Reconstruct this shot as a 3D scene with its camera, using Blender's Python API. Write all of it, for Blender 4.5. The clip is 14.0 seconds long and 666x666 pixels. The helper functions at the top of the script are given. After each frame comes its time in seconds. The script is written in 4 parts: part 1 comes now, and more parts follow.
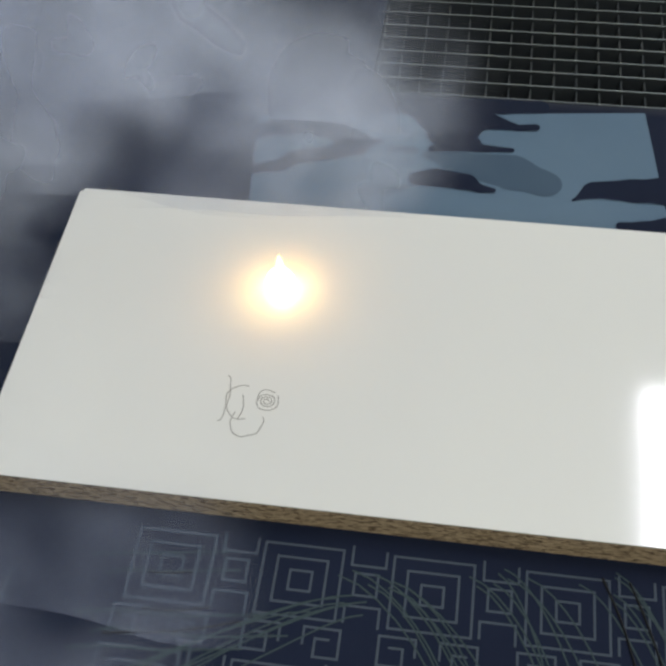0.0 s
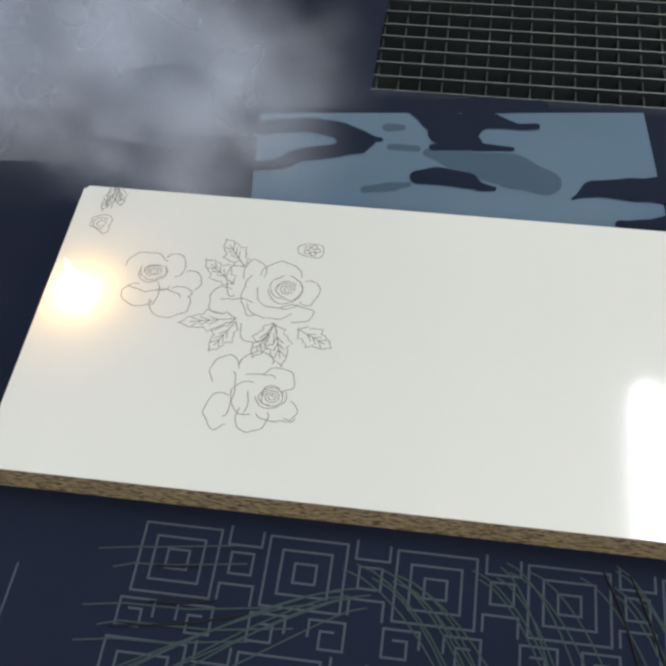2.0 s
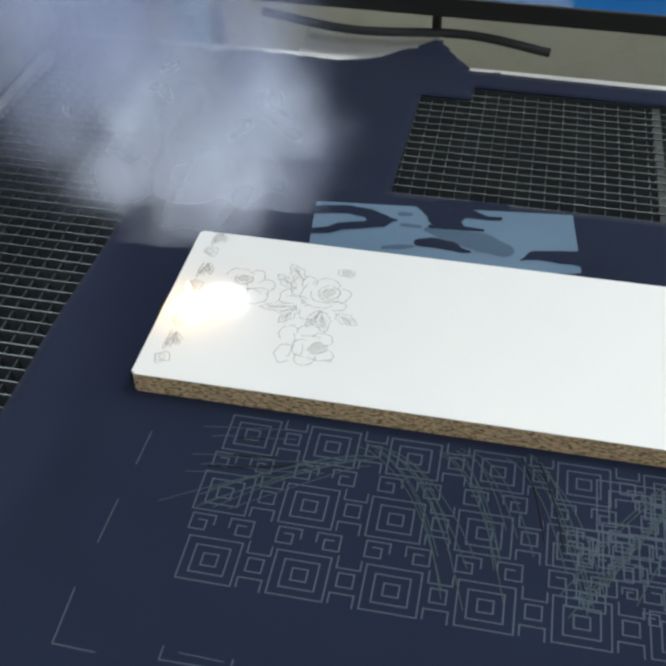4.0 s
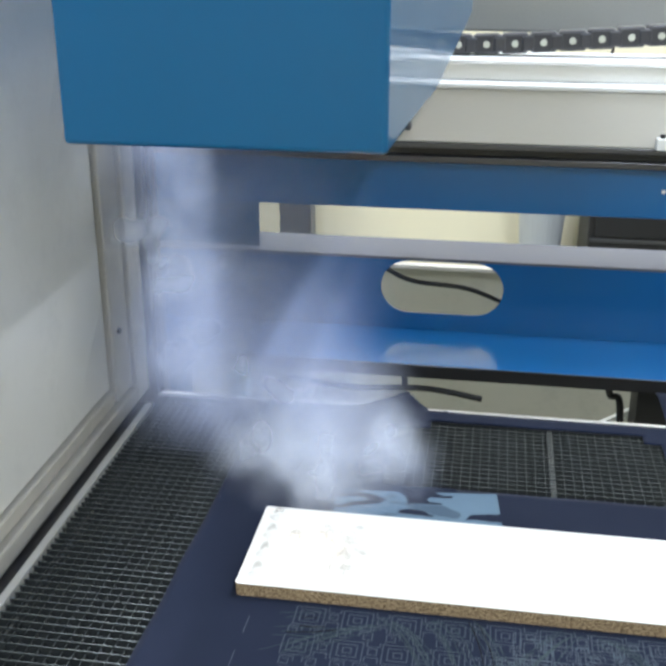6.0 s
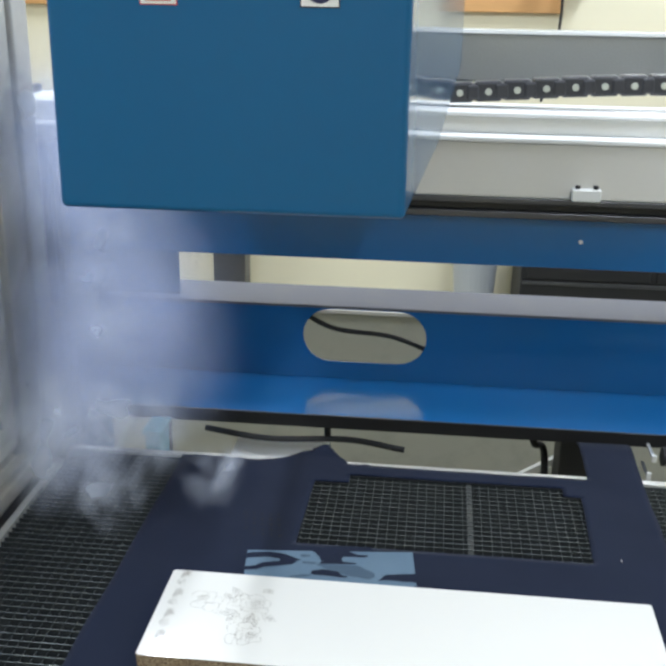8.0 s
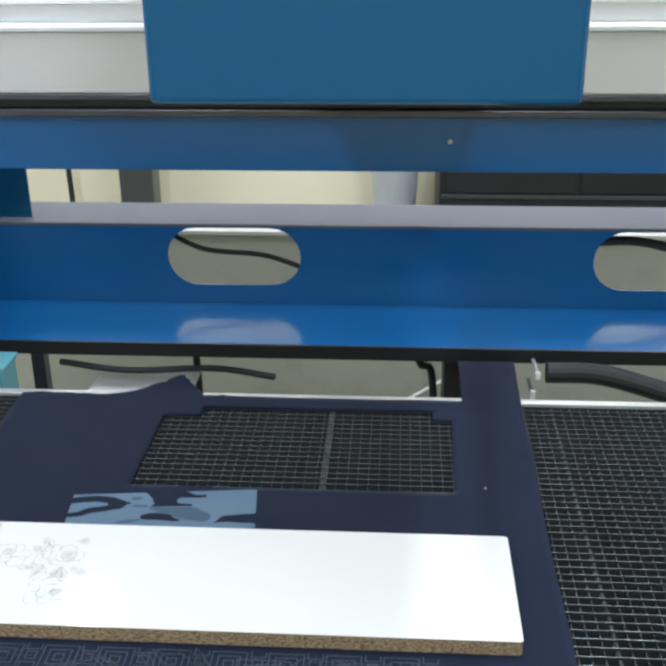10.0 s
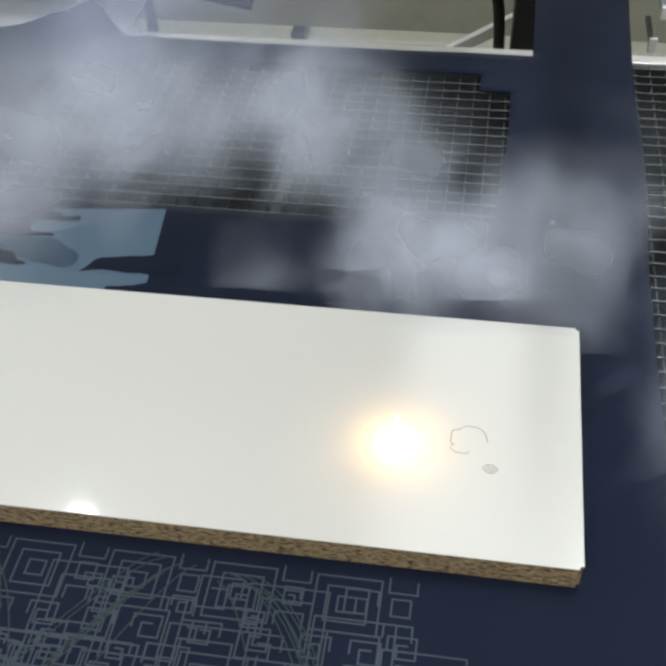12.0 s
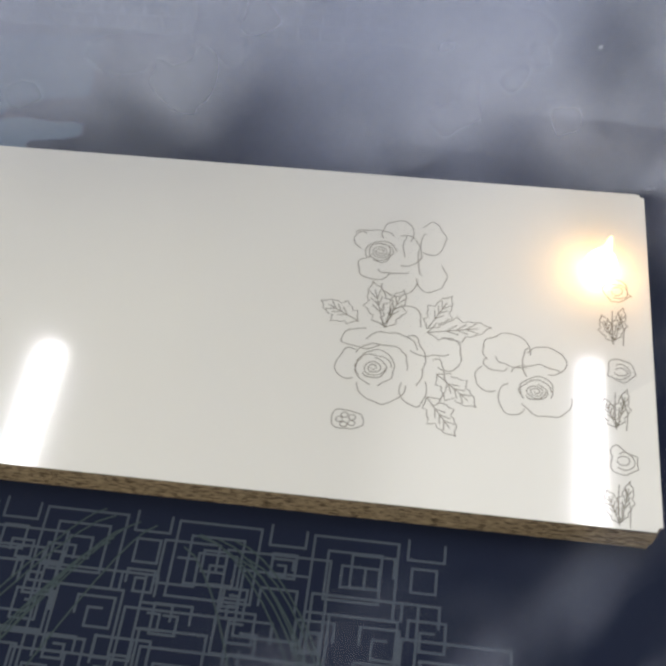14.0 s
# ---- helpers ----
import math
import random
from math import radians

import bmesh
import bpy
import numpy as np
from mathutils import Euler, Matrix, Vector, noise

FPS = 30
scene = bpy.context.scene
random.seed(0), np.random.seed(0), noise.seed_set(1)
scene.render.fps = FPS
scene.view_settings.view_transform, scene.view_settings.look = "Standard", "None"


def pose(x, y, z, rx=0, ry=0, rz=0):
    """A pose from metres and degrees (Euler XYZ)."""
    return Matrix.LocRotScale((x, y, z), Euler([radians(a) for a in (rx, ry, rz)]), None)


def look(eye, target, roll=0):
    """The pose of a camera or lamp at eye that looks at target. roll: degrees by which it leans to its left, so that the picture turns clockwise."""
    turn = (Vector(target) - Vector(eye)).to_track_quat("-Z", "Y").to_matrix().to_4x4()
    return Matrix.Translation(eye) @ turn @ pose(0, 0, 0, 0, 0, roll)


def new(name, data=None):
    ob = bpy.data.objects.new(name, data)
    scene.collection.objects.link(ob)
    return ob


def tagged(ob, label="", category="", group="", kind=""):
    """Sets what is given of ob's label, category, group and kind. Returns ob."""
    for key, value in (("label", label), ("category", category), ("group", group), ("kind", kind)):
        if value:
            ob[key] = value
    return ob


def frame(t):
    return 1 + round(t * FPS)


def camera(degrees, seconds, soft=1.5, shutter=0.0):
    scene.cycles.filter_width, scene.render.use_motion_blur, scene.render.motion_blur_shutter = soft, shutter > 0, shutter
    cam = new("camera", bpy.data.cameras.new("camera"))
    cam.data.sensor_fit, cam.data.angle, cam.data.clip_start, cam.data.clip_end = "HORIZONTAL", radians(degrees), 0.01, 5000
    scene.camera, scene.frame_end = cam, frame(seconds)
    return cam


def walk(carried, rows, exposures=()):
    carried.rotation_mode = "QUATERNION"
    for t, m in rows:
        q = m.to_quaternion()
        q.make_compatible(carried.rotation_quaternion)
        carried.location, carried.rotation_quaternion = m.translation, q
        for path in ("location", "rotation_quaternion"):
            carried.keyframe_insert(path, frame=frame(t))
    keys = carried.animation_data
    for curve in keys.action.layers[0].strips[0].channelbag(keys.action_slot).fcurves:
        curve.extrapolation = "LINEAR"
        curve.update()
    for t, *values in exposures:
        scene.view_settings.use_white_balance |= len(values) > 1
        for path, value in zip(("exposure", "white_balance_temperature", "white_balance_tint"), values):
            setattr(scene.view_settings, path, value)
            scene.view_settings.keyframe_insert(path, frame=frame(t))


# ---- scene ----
cam = camera(36.4, 14.0, soft=3.2, shutter=0.15)
PATH = [
    (0, (0.292, -0.271, 0.586), (0.068, 0.891, -1.026), -3.6),
    (0.5, (0.276, -0.272, 0.587), (0.063, 0.88, -1.034), -3.6),
    (1, (0.281, -0.273, 0.585), (0.084, 0.892, -1.028), -2.6),
    (1.5, (0.284, -0.273, 0.59), (0.084, 0.894, -1.022), -2.6),
    (2, (0.285, -0.277, 0.591), (0.077, 0.885, -1.024), -2.9),
    (2.2, (0.285, -0.281, 0.591), (0.073, 0.881, -1.023), -3.1),
    (4.3, (0.354, -0.849, 0.808), (0.061, 0.691, -0.433), 0.8),
    (4.5, (0.364, -0.968, 0.857), (0.086, 0.626, -0.318), -1.0),
    (5, (0.423, -1.181, 0.927), (0.194, 0.5, -0.133), -1.2),
    (5.5, (0.464, -1.334, 0.985), (0.184, 0.404, 0.037), -0.5),
    (6, (0.392, -1.402, 1.064), (0.1, 0.431, 0.32), 0.1),
    (6.5, (0.392, -1.432, 1.097), (0.135, 0.464, 0.513), 0.9),
    (7, (0.419, -1.419, 1.104), (0.186, 0.493, 0.566), 1.0),
    (7.5, (0.439, -1.383, 1.058), (0.225, 0.506, 0.438), 1.0),
    (7.7, (0.44, -1.363, 1.091), (0.237, 0.517, 0.44), 1.1),
    (9.8, (0.699, -1.171, 0.974), (0.553, 0.678, 0.225), -0.9),
    (10, (0.685, -1.129, 0.993), (0.559, 0.695, 0.182), -0.6),
    (10.5, (0.667, -0.963, 0.96), (0.599, 0.818, 0.053), -1.1),
    (11, (0.684, -0.783, 0.846), (0.654, 0.887, -0.254), -1.7),
    (11.5, (0.742, -0.558, 0.764), (0.585, 0.942, -0.55), -3.0),
    (12, (0.771, -0.416, 0.67), (0.508, 0.974, -0.744), -2.7),
    (12.5, (0.729, -0.321, 0.605), (0.492, 0.97, -0.905), -2.2),
    (13, (0.713, -0.259, 0.609), (0.537, 0.871, -1.031), -3.7),
    (13.5, (0.722, -0.246, 0.562), (0.562, 0.895, -1.073), -2.5),
    (14, (0.727, -0.241, 0.557), (0.549, 0.862, -1.102), -2.4),
]
EXPO = [(0.0, -0.25, 6350, 10), (0.5, 0.0, 6350, 10), (1.0, -0.06, 6350, 10), (2.2, -0.06, 6350, 10), (4.3, 0.28, 6000, 10), (5.0, 0.48, 6000, 10), (5.6, 0.62, 5950, 10), (6.0, 0.72, 5950, 10), (7.0, 0.33, 5950, 10), (7.7, 0.33, 5950, 10), (9.8, 0.5, 5850, 10), (10.5, 0.5, 5850, 10), (11.5, 0.28, 6150, 10), (12.3, -0.12, 6450, 10), (14.0, -0.2, 6650, 13)]
walk(cam, [(t, look(e, a, r)) for t, e, a, r in PATH],
     exposures=EXPO)

# ---------------------------------------------------------------- world and light
world = bpy.data.worlds.new("world")
scene.world = world
world.use_nodes = True
world.node_tree.nodes["Background"].inputs[0].default_value = (0.8, 0.9, 1.0, 1)
world.node_tree.nodes["Background"].inputs[1].default_value = 0.3
scene.cycles.transparent_max_bounces = 128

H, D, L = 0.025, 0.25, 0.869          # the white board: thickness, depth, length
FLOOR = -0.85                          # room floor; the machine's bed is z = 0
CEIL = 2.62


def ceiling_lamp(x, y, length=1.5, width=0.15, power=31):
    """A linear ceiling luminaire: housing, end caps and its lit diffuser."""
    thing = tagged(new("ceiling_lamp"), "white linear ceiling lamp with a lit diffuser", "lamp", "ceiling lamps")
    thing.location = (x, y, 2.5)
    part("housing", box_bm(width + 0.04, length + 0.06, 0.06, (0, 0, 0.045), 0.006), M["white_metal"], thing)
    for s in (-1, 1):
        part("end_cap", box_bm(width + 0.02, 0.02, 0.05, (0, s * (length / 2 + 0.02), 0.01), 0.004), M["white_metal"], thing)
    data = bpy.data.lights.new("lamp_light", "AREA")
    data.shape, data.size, data.size_y, data.energy, data.color = "RECTANGLE", width, length, power, (0.93, 0.97, 1.0)
    lit = new("lamp_light", data)
    lit.location = (x, y, 2.495)
    return thing


# ---------------------------------------------------------------- materials
M = {}


def nodes_of(name):
    m = bpy.data.materials.new(name)
    m.use_nodes = True
    return m, m.node_tree.nodes, m.node_tree.links, m.node_tree.nodes["Principled BSDF"]


def mat(name, col, rough=0.5, metal=0.0, scale=30, vary=0.15, fine=220, bump=0.05, spec=0.5, coat=0.0, stretch=(1, 1, 1), dirt=0.0, rvary=0.1):
    """A painted, metal or plastic surface: two scales of tone, a fine bump and uneven gloss."""
    m, n, k, p = nodes_of(name)
    tc, mp = n.new("ShaderNodeTexCoord"), n.new("ShaderNodeMapping")
    mp.inputs["Scale"].default_value = stretch
    k.new(tc.outputs["Object"], mp.inputs[0])
    a, b = n.new("ShaderNodeTexNoise"), n.new("ShaderNodeTexNoise")
    a.inputs["Scale"].default_value, a.inputs["Detail"].default_value = scale * 0.25, 5
    b.inputs["Scale"].default_value, b.inputs["Detail"].default_value = fine, 3
    for t in (a, b):
        k.new(mp.outputs[0], t.inputs["Vector"])
    mix = n.new("ShaderNodeMix")
    mix.data_type = "RGBA"
    mix.inputs[6].default_value = (*[c * (1 - vary) for c in col], 1)
    mix.inputs[7].default_value = (*[min(1, c * (1 + vary)) for c in col], 1)
    add = n.new("ShaderNodeMath")
    add.operation = "MULTIPLY_ADD"
    add.inputs[1].default_value, add.inputs[2].default_value = 0.35, 0.0
    k.new(b.outputs[0], add.inputs[0])
    add2 = n.new("ShaderNodeMath")
    add2.operation = "MULTIPLY_ADD"
    add2.inputs[1].default_value = 0.65
    k.new(a.outputs[0], add2.inputs[0])
    k.new(add.outputs[0], add2.inputs[2])
    k.new(add2.outputs[0], mix.inputs[0])
    out = mix.outputs[2]
    if dirt:
        d = n.new("ShaderNodeTexNoise")
        d.inputs["Scale"].default_value, d.inputs["Detail"].default_value, d.inputs["Roughness"].default_value = 9, 8, 0.7
        k.new(tc.outputs["Object"], d.inputs["Vector"])
        r = n.new("ShaderNodeMapRange")
        r.inputs[1].default_value, r.inputs[2].default_value, r.inputs[4].default_value = 0.5, 0.75, dirt
        k.new(d.outputs[0], r.inputs[0])
        dm = n.new("ShaderNodeMix")
        dm.data_type = "RGBA"
        dm.inputs[7].default_value = (0.16, 0.15, 0.13, 1)
        k.new(r.outputs[0], dm.inputs[0])
        k.new(out, dm.inputs[6])
        out = dm.outputs[2]
    k.new(out, p.inputs["Base Color"])
    rr = n.new("ShaderNodeMapRange")
    rr.inputs[3].default_value, rr.inputs[4].default_value = max(0.02, rough - rvary), min(1, rough + rvary)
    k.new(a.outputs[0], rr.inputs[0])
    k.new(rr.outputs[0], p.inputs["Roughness"])
    p.inputs["Metallic"].default_value = metal
    p.inputs["Specular IOR Level"].default_value = spec
    p.inputs["Coat Weight"].default_value = coat
    p.inputs["Coat Roughness"].default_value = 0.08
    p.inputs["Coat IOR"].default_value = 1.24
    bp = n.new("ShaderNodeBump")
    bp.inputs["Strength"].default_value, bp.inputs["Distance"].default_value = bump, 0.001
    k.new(b.outputs[0], bp.inputs["Height"])
    k.new(bp.outputs[0], p.inputs["Normal"])
    M[name] = m
    return m


def chipboard():
    """The raw edge of a particle board: pressed chips, dark gaps."""
    m, n, k, p = nodes_of("chipboard")
    tc, mp = n.new("ShaderNodeTexCoord"), n.new("ShaderNodeMapping")
    mp.inputs["Scale"].default_value = (1, 1, 2.6)
    k.new(tc.outputs["Object"], mp.inputs[0])
    v, w = n.new("ShaderNodeTexVoronoi"), n.new("ShaderNodeTexNoise")
    v.inputs["Scale"].default_value, w.inputs["Scale"].default_value, w.inputs["Detail"].default_value = 260, 150, 6
    k.new(mp.outputs[0], v.inputs["Vector"])
    k.new(mp.outputs[0], w.inputs["Vector"])
    r1, r2 = n.new("ShaderNodeValToRGB"), n.new("ShaderNodeValToRGB")
    r1.color_ramp.elements[0].color, r1.color_ramp.elements[1].color = (0.19, 0.135, 0.075, 1), (0.52, 0.39, 0.24, 1)
    r2.color_ramp.elements[0].color, r2.color_ramp.elements[1].color = (0.25, 0.2, 0.15, 1), (1, 1, 1, 1)
    r2.color_ramp.elements[0].position, r2.color_ramp.elements[1].position = 0.36, 0.5
    k.new(v.outputs["Color"], r1.inputs[0])
    k.new(w.outputs[0], r2.inputs[0])
    mx = n.new("ShaderNodeMix")
    mx.data_type, mx.blend_type = "RGBA", "MULTIPLY"
    mx.inputs[0].default_value = 1
    k.new(r1.outputs[0], mx.inputs[6])
    k.new(r2.outputs[0], mx.inputs[7])
    k.new(mx.outputs[2], p.inputs["Base Color"])
    p.inputs["Roughness"].default_value = 0.85
    bp = n.new("ShaderNodeBump")
    bp.inputs["Strength"].default_value, bp.inputs["Distance"].default_value = 0.6, 0.001
    k.new(w.outputs[0], bp.inputs["Height"])
    k.new(bp.outputs[0], p.inputs["Normal"])
    M["chipboard"] = m


def denim(name, warp, weft, fade=0.25):
    """Woven cloth: twill ribs, thread noise, washed patches."""
    m, n, k, p = nodes_of(name)
    tc, mp = n.new("ShaderNodeTexCoord"), n.new("ShaderNodeMapping")
    mp.inputs["Rotation"].default_value = (0, 0, radians(32))
    k.new(tc.outputs["Object"], mp.inputs[0])
    w, a, b = n.new("ShaderNodeTexWave"), n.new("ShaderNodeTexNoise"), n.new("ShaderNodeTexNoise")
    w.inputs["Scale"].default_value, w.inputs["Distortion"].default_value = 260, 1.5
    k.new(mp.outputs[0], w.inputs["Vector"])
    a.inputs["Scale"].default_value, a.inputs["Detail"].default_value = 6, 5
    b.inputs["Scale"].default_value, b.inputs["Detail"].default_value = 900, 2
    for t in (a, b):
        k.new(tc.outputs["Object"], t.inputs["Vector"])
    mx = n.new("ShaderNodeMix")
    mx.data_type = "RGBA"
    mx.inputs[6].default_value, mx.inputs[7].default_value = (*warp, 1), (*weft, 1)
    s = n.new("ShaderNodeMath")
    s.operation = "MULTIPLY_ADD"
    s.inputs[1].default_value = 0.4
    k.new(w.outputs[0], s.inputs[0])
    r = n.new("ShaderNodeMapRange")
    r.inputs[1].default_value, r.inputs[2].default_value, r.inputs[3].default_value, r.inputs[4].default_value = 0.3, 0.7, -0.05, fade
    k.new(a.outputs[0], r.inputs[0])
    k.new(r.outputs[0], s.inputs[2])
    s2 = n.new("ShaderNodeMath")
    s2.operation = "MULTIPLY_ADD"
    s2.inputs[1].default_value = 0.35
    k.new(b.outputs[0], s2.inputs[0])
    k.new(s.outputs[0], s2.inputs[2])
    k.new(s2.outputs[0], mx.inputs[0])
    k.new(mx.outputs[2], p.inputs["Base Color"])
    p.inputs["Roughness"].default_value = 0.9
    p.inputs["Sheen Weight"].default_value = 0.04
    p.inputs["Specular IOR Level"].default_value = 0.2
    bp = n.new("ShaderNodeBump")
    bp.inputs["Strength"].default_value, bp.inputs["Distance"].default_value = 0.25, 0.0006
    k.new(s2.outputs[0], bp.inputs["Height"])
    k.new(bp.outputs[0], p.inputs["Normal"])
    M[name] = m


def glow(name, col, strength):
    m = bpy.data.materials.new(name)
    m.use_nodes = True
    n = m.node_tree.nodes
    n.clear()
    e, o = n.new("ShaderNodeEmission"), n.new("ShaderNodeOutputMaterial")
    e.inputs[0].default_value, e.inputs[1].default_value = (*col, 1), strength
    m.node_tree.links.new(e.outputs[0], o.inputs[0])
    M[name] = m


def smoke(name, col, density, scale, low=0.40, high=0.74):
    """Thin smoke: torn wisps and billows of several sizes, thinning out towards the rim of its puff."""
    m = bpy.data.materials.new(name)
    m.use_nodes = True
    n, k = m.node_tree.nodes, m.node_tree.links
    n.clear()
    out, mixs, tr = n.new("ShaderNodeOutputMaterial"), n.new("ShaderNodeMixShader"), n.new("ShaderNodeBsdfTransparent")
    body, df, tl = n.new("ShaderNodeMixShader"), n.new("ShaderNodeBsdfDiffuse"), n.new("ShaderNodeBsdfTranslucent")
    df.inputs[0].default_value = tl.inputs[0].default_value = (*col, 1)
    body.inputs[0].default_value = 0.25
    up = n.new("ShaderNodeCombineXYZ")
    up.inputs[1].default_value, up.inputs[2].default_value = -0.35, 0.94
    k.new(up.outputs[0], df.inputs["Normal"])
    k.new(up.outputs[0], tl.inputs["Normal"])
    k.new(df.outputs[0], body.inputs[1])
    k.new(tl.outputs[0], body.inputs[2])
    tc, ln, rnd = n.new("ShaderNodeTexCoord"), n.new("ShaderNodeVectorMath"), n.new("ShaderNodeObjectInfo")
    ln.operation = "LENGTH"
    k.new(tc.outputs["Object"], ln.inputs[0])
    far = n.new("ShaderNodeVectorMath")
    far.operation = "MULTIPLY_ADD"
    far.inputs[1].default_value = (37, 23, 51)
    k.new(rnd.outputs["Random"], far.inputs[0])
    k.new(tc.outputs["Object"], far.inputs[2])
    nz = n.new("ShaderNodeTexNoise")
    for key, val in (("Scale", scale), ("Detail", 2.2), ("Roughness", 0.45), ("Lacunarity", 2.1), ("Distortion", 0.35)):
        nz.inputs[key].default_value = val
    k.new(far.outputs[0], nz.inputs["Vector"])
    thin = n.new("ShaderNodeMath")
    thin.operation = "MULTIPLY_ADD"
    thin.inputs[1].default_value, thin.inputs[2].default_value = -0.30, 0.14
    k.new(ln.outputs["Value"], thin.inputs[0])
    both = n.new("ShaderNodeMath")
    k.new(nz.outputs[0], both.inputs[0])
    k.new(thin.outputs[0], both.inputs[1])
    r, edge, mul = n.new("ShaderNodeMapRange"), n.new("ShaderNodeMapRange"), n.new("ShaderNodeMath")
    r.interpolation_type = edge.interpolation_type = "SMOOTHSTEP"
    for node, vals in ((r, (low, high, 0.0, density)), (edge, (0.30, 1.0, 1.0, 0.0))):
        for q, val in enumerate(vals):
            node.inputs[q + 1].default_value = val
    k.new(both.outputs[0], r.inputs[0])
    k.new(ln.outputs["Value"], edge.inputs[0])
    mul.operation = "MULTIPLY"
    k.new(r.outputs[0], mul.inputs[0])
    k.new(edge.outputs[0], mul.inputs[1])
    k.new(mul.outputs[0], mixs.inputs[0])
    k.new(tr.outputs[0], mixs.inputs[1])
    k.new(body.outputs[0], mixs.inputs[2])
    k.new(mixs.outputs[0], out.inputs[0])
    M[name] = m


mat("white_metal", (0.78, 0.78, 0.76), 0.4, scale=12, vary=0.04)
mat("laminate", (0.80, 0.78, 0.73), 0.075, scale=14, vary=0.015, fine=600, bump=0.006, rvary=0.03)
mat("machine_blue", (0.0035, 0.092, 0.225), 0.34, scale=10, vary=0.08, fine=500, bump=0.03, coat=1.0, rvary=0.06, spec=0.22)
mat("beam_blue", (0.014, 0.128, 0.36), 0.2, scale=10, vary=0.08, fine=400, bump=0.03, coat=0.4, rvary=0.05)
mat("black_steel", (0.012, 0.012, 0.014), 0.45, scale=20, vary=0.3, bump=0.1)
mat("dark_steel", (0.10, 0.10, 0.11), 0.35, 0.7, scale=30, vary=0.25, bump=0.1, stretch=(0.1, 1, 1))
mat("bright_steel", (0.45, 0.46, 0.47), 0.32, 0.8, scale=40, vary=0.25, bump=0.08, stretch=(0.2, 1, 1))
# Light tops, near-black sides: the shade inside the cells is put into the colours.
mat("slat_lit_top", (0.22, 0.245, 0.245), 0.45, 0.5, scale=60, vary=0.4, bump=0.1, dirt=0.5)
mat("slat_side_shade", (0.032, 0.037, 0.039), 0.6, 0.2, scale=60, vary=0.4, bump=0.1)
# Dimmer copy of the top colour, for the slats along and the joint strips.
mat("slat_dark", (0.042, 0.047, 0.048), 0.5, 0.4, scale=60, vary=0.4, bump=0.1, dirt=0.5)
mat("aluminium", (0.62, 0.62, 0.61), 0.38, 0.55, scale=20, vary=0.1, bump=0.05, stretch=(0.15, 1, 1))
mat("profile_white", (0.68, 0.66, 0.62), 0.4, 0.1, scale=14, vary=0.06, bump=0.04, stretch=(0.3, 1, 1))
mat("panel_white", (0.80, 0.80, 0.78), 0.35, scale=5, vary=0.05, bump=0.03, dirt=0.10)
mat("frame_beige", (0.56, 0.54, 0.50), 0.45, scale=10, vary=0.08, bump=0.05, dirt=0.2)
# Darker cream than the wall paint: the shade at its foot, as a colour.
mat("wall_shade_cream", (0.42, 0.41, 0.34), 0.55, scale=8, vary=0.09, bump=0.06, dirt=0.25)
mat("wall_paint", (0.80, 0.74, 0.55), 0.75, scale=3, vary=0.06, bump=0.12, fine=120)
mat("ceiling_paint", (0.75, 0.75, 0.72), 0.85, scale=3, vary=0.04, bump=0.1)
mat("floor_paint", (0.34, 0.34, 0.29), 0.5, scale=4, vary=0.12, bump=0.1, dirt=0.45)
mat("pine", (0.62, 0.34, 0.13), 0.5, scale=60, vary=0.25, bump=0.15, stretch=(0.08, 1, 1))
mat("grey_plastic", (0.42, 0.44, 0.46), 0.4, scale=20, vary=0.05)
mat("red_plastic", (0.55, 0.02, 0.02), 0.35, scale=20, vary=0.1)
mat("rubber", (0.015, 0.015, 0.016), 0.6, scale=40, vary=0.3)
mat("chain_plastic", (0.03, 0.03, 0.035), 0.45, scale=30, vary=0.2)
mat("chain_pin", (0.46, 0.47, 0.40), 0.4, scale=30, vary=0.1)
mat("ledge_grey", (0.13, 0.13, 0.145), 0.7, 0.0, scale=8, vary=0.3, bump=0.15, dirt=0.4, spec=0.25)
mat("duct_grey", (0.30, 0.31, 0.31), 0.3, 0.6, scale=8, vary=0.3, bump=0.2)
mat("engraving", (0.27, 0.245, 0.20), 0.8, scale=300, vary=0.5, fine=900, bump=0.2)
mat("sticker_white", (0.75, 0.73, 0.70), 0.35, scale=20, vary=0.03)
mat("sticker_red", (0.52, 0.05, 0.04), 0.4, scale=20, vary=0.05)
mat("sticker_blue", (0.012, 0.014, 0.07), 0.4, scale=20, vary=0.05)
mat("sticker_black", (0.02, 0.018, 0.02), 0.4, scale=20, vary=0.05)
mat("cyan_plastic", (0.16, 0.42, 0.48), 0.4, scale=20, vary=0.1)
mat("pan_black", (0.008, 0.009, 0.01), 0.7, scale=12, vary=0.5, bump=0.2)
mat("burnt", (0.006, 0.006, 0.008), 0.9, scale=80, vary=0.3)
chipboard()
denim("denim", (0.0047, 0.0080, 0.0215), (0.0138, 0.0195, 0.043))
denim("denim_faded", (0.085, 0.135, 0.195), (0.15, 0.215, 0.28), 0.4)
denim("denim_half", (0.045, 0.075, 0.115), (0.085, 0.125, 0.17), 0.4)
denim("denim_line", (0.047, 0.060, 0.080), (0.082, 0.099, 0.122), 0.3)
denim("denim_blade", (0.030, 0.046, 0.052), (0.055, 0.078, 0.082), 0.3)
glow("flame_core", (1.0, 0.58, 0.20), 24)
glow("flame_tip", (1.0, 0.55, 0.18), 8)
smoke("smoke_thick", (0.76, 0.80, 0.91), 0.42, 1.25, 0.34, 0.80)
smoke("smoke_thin", (0.67, 0.73, 0.94), 0.26, 1.1, 0.32, 0.80)
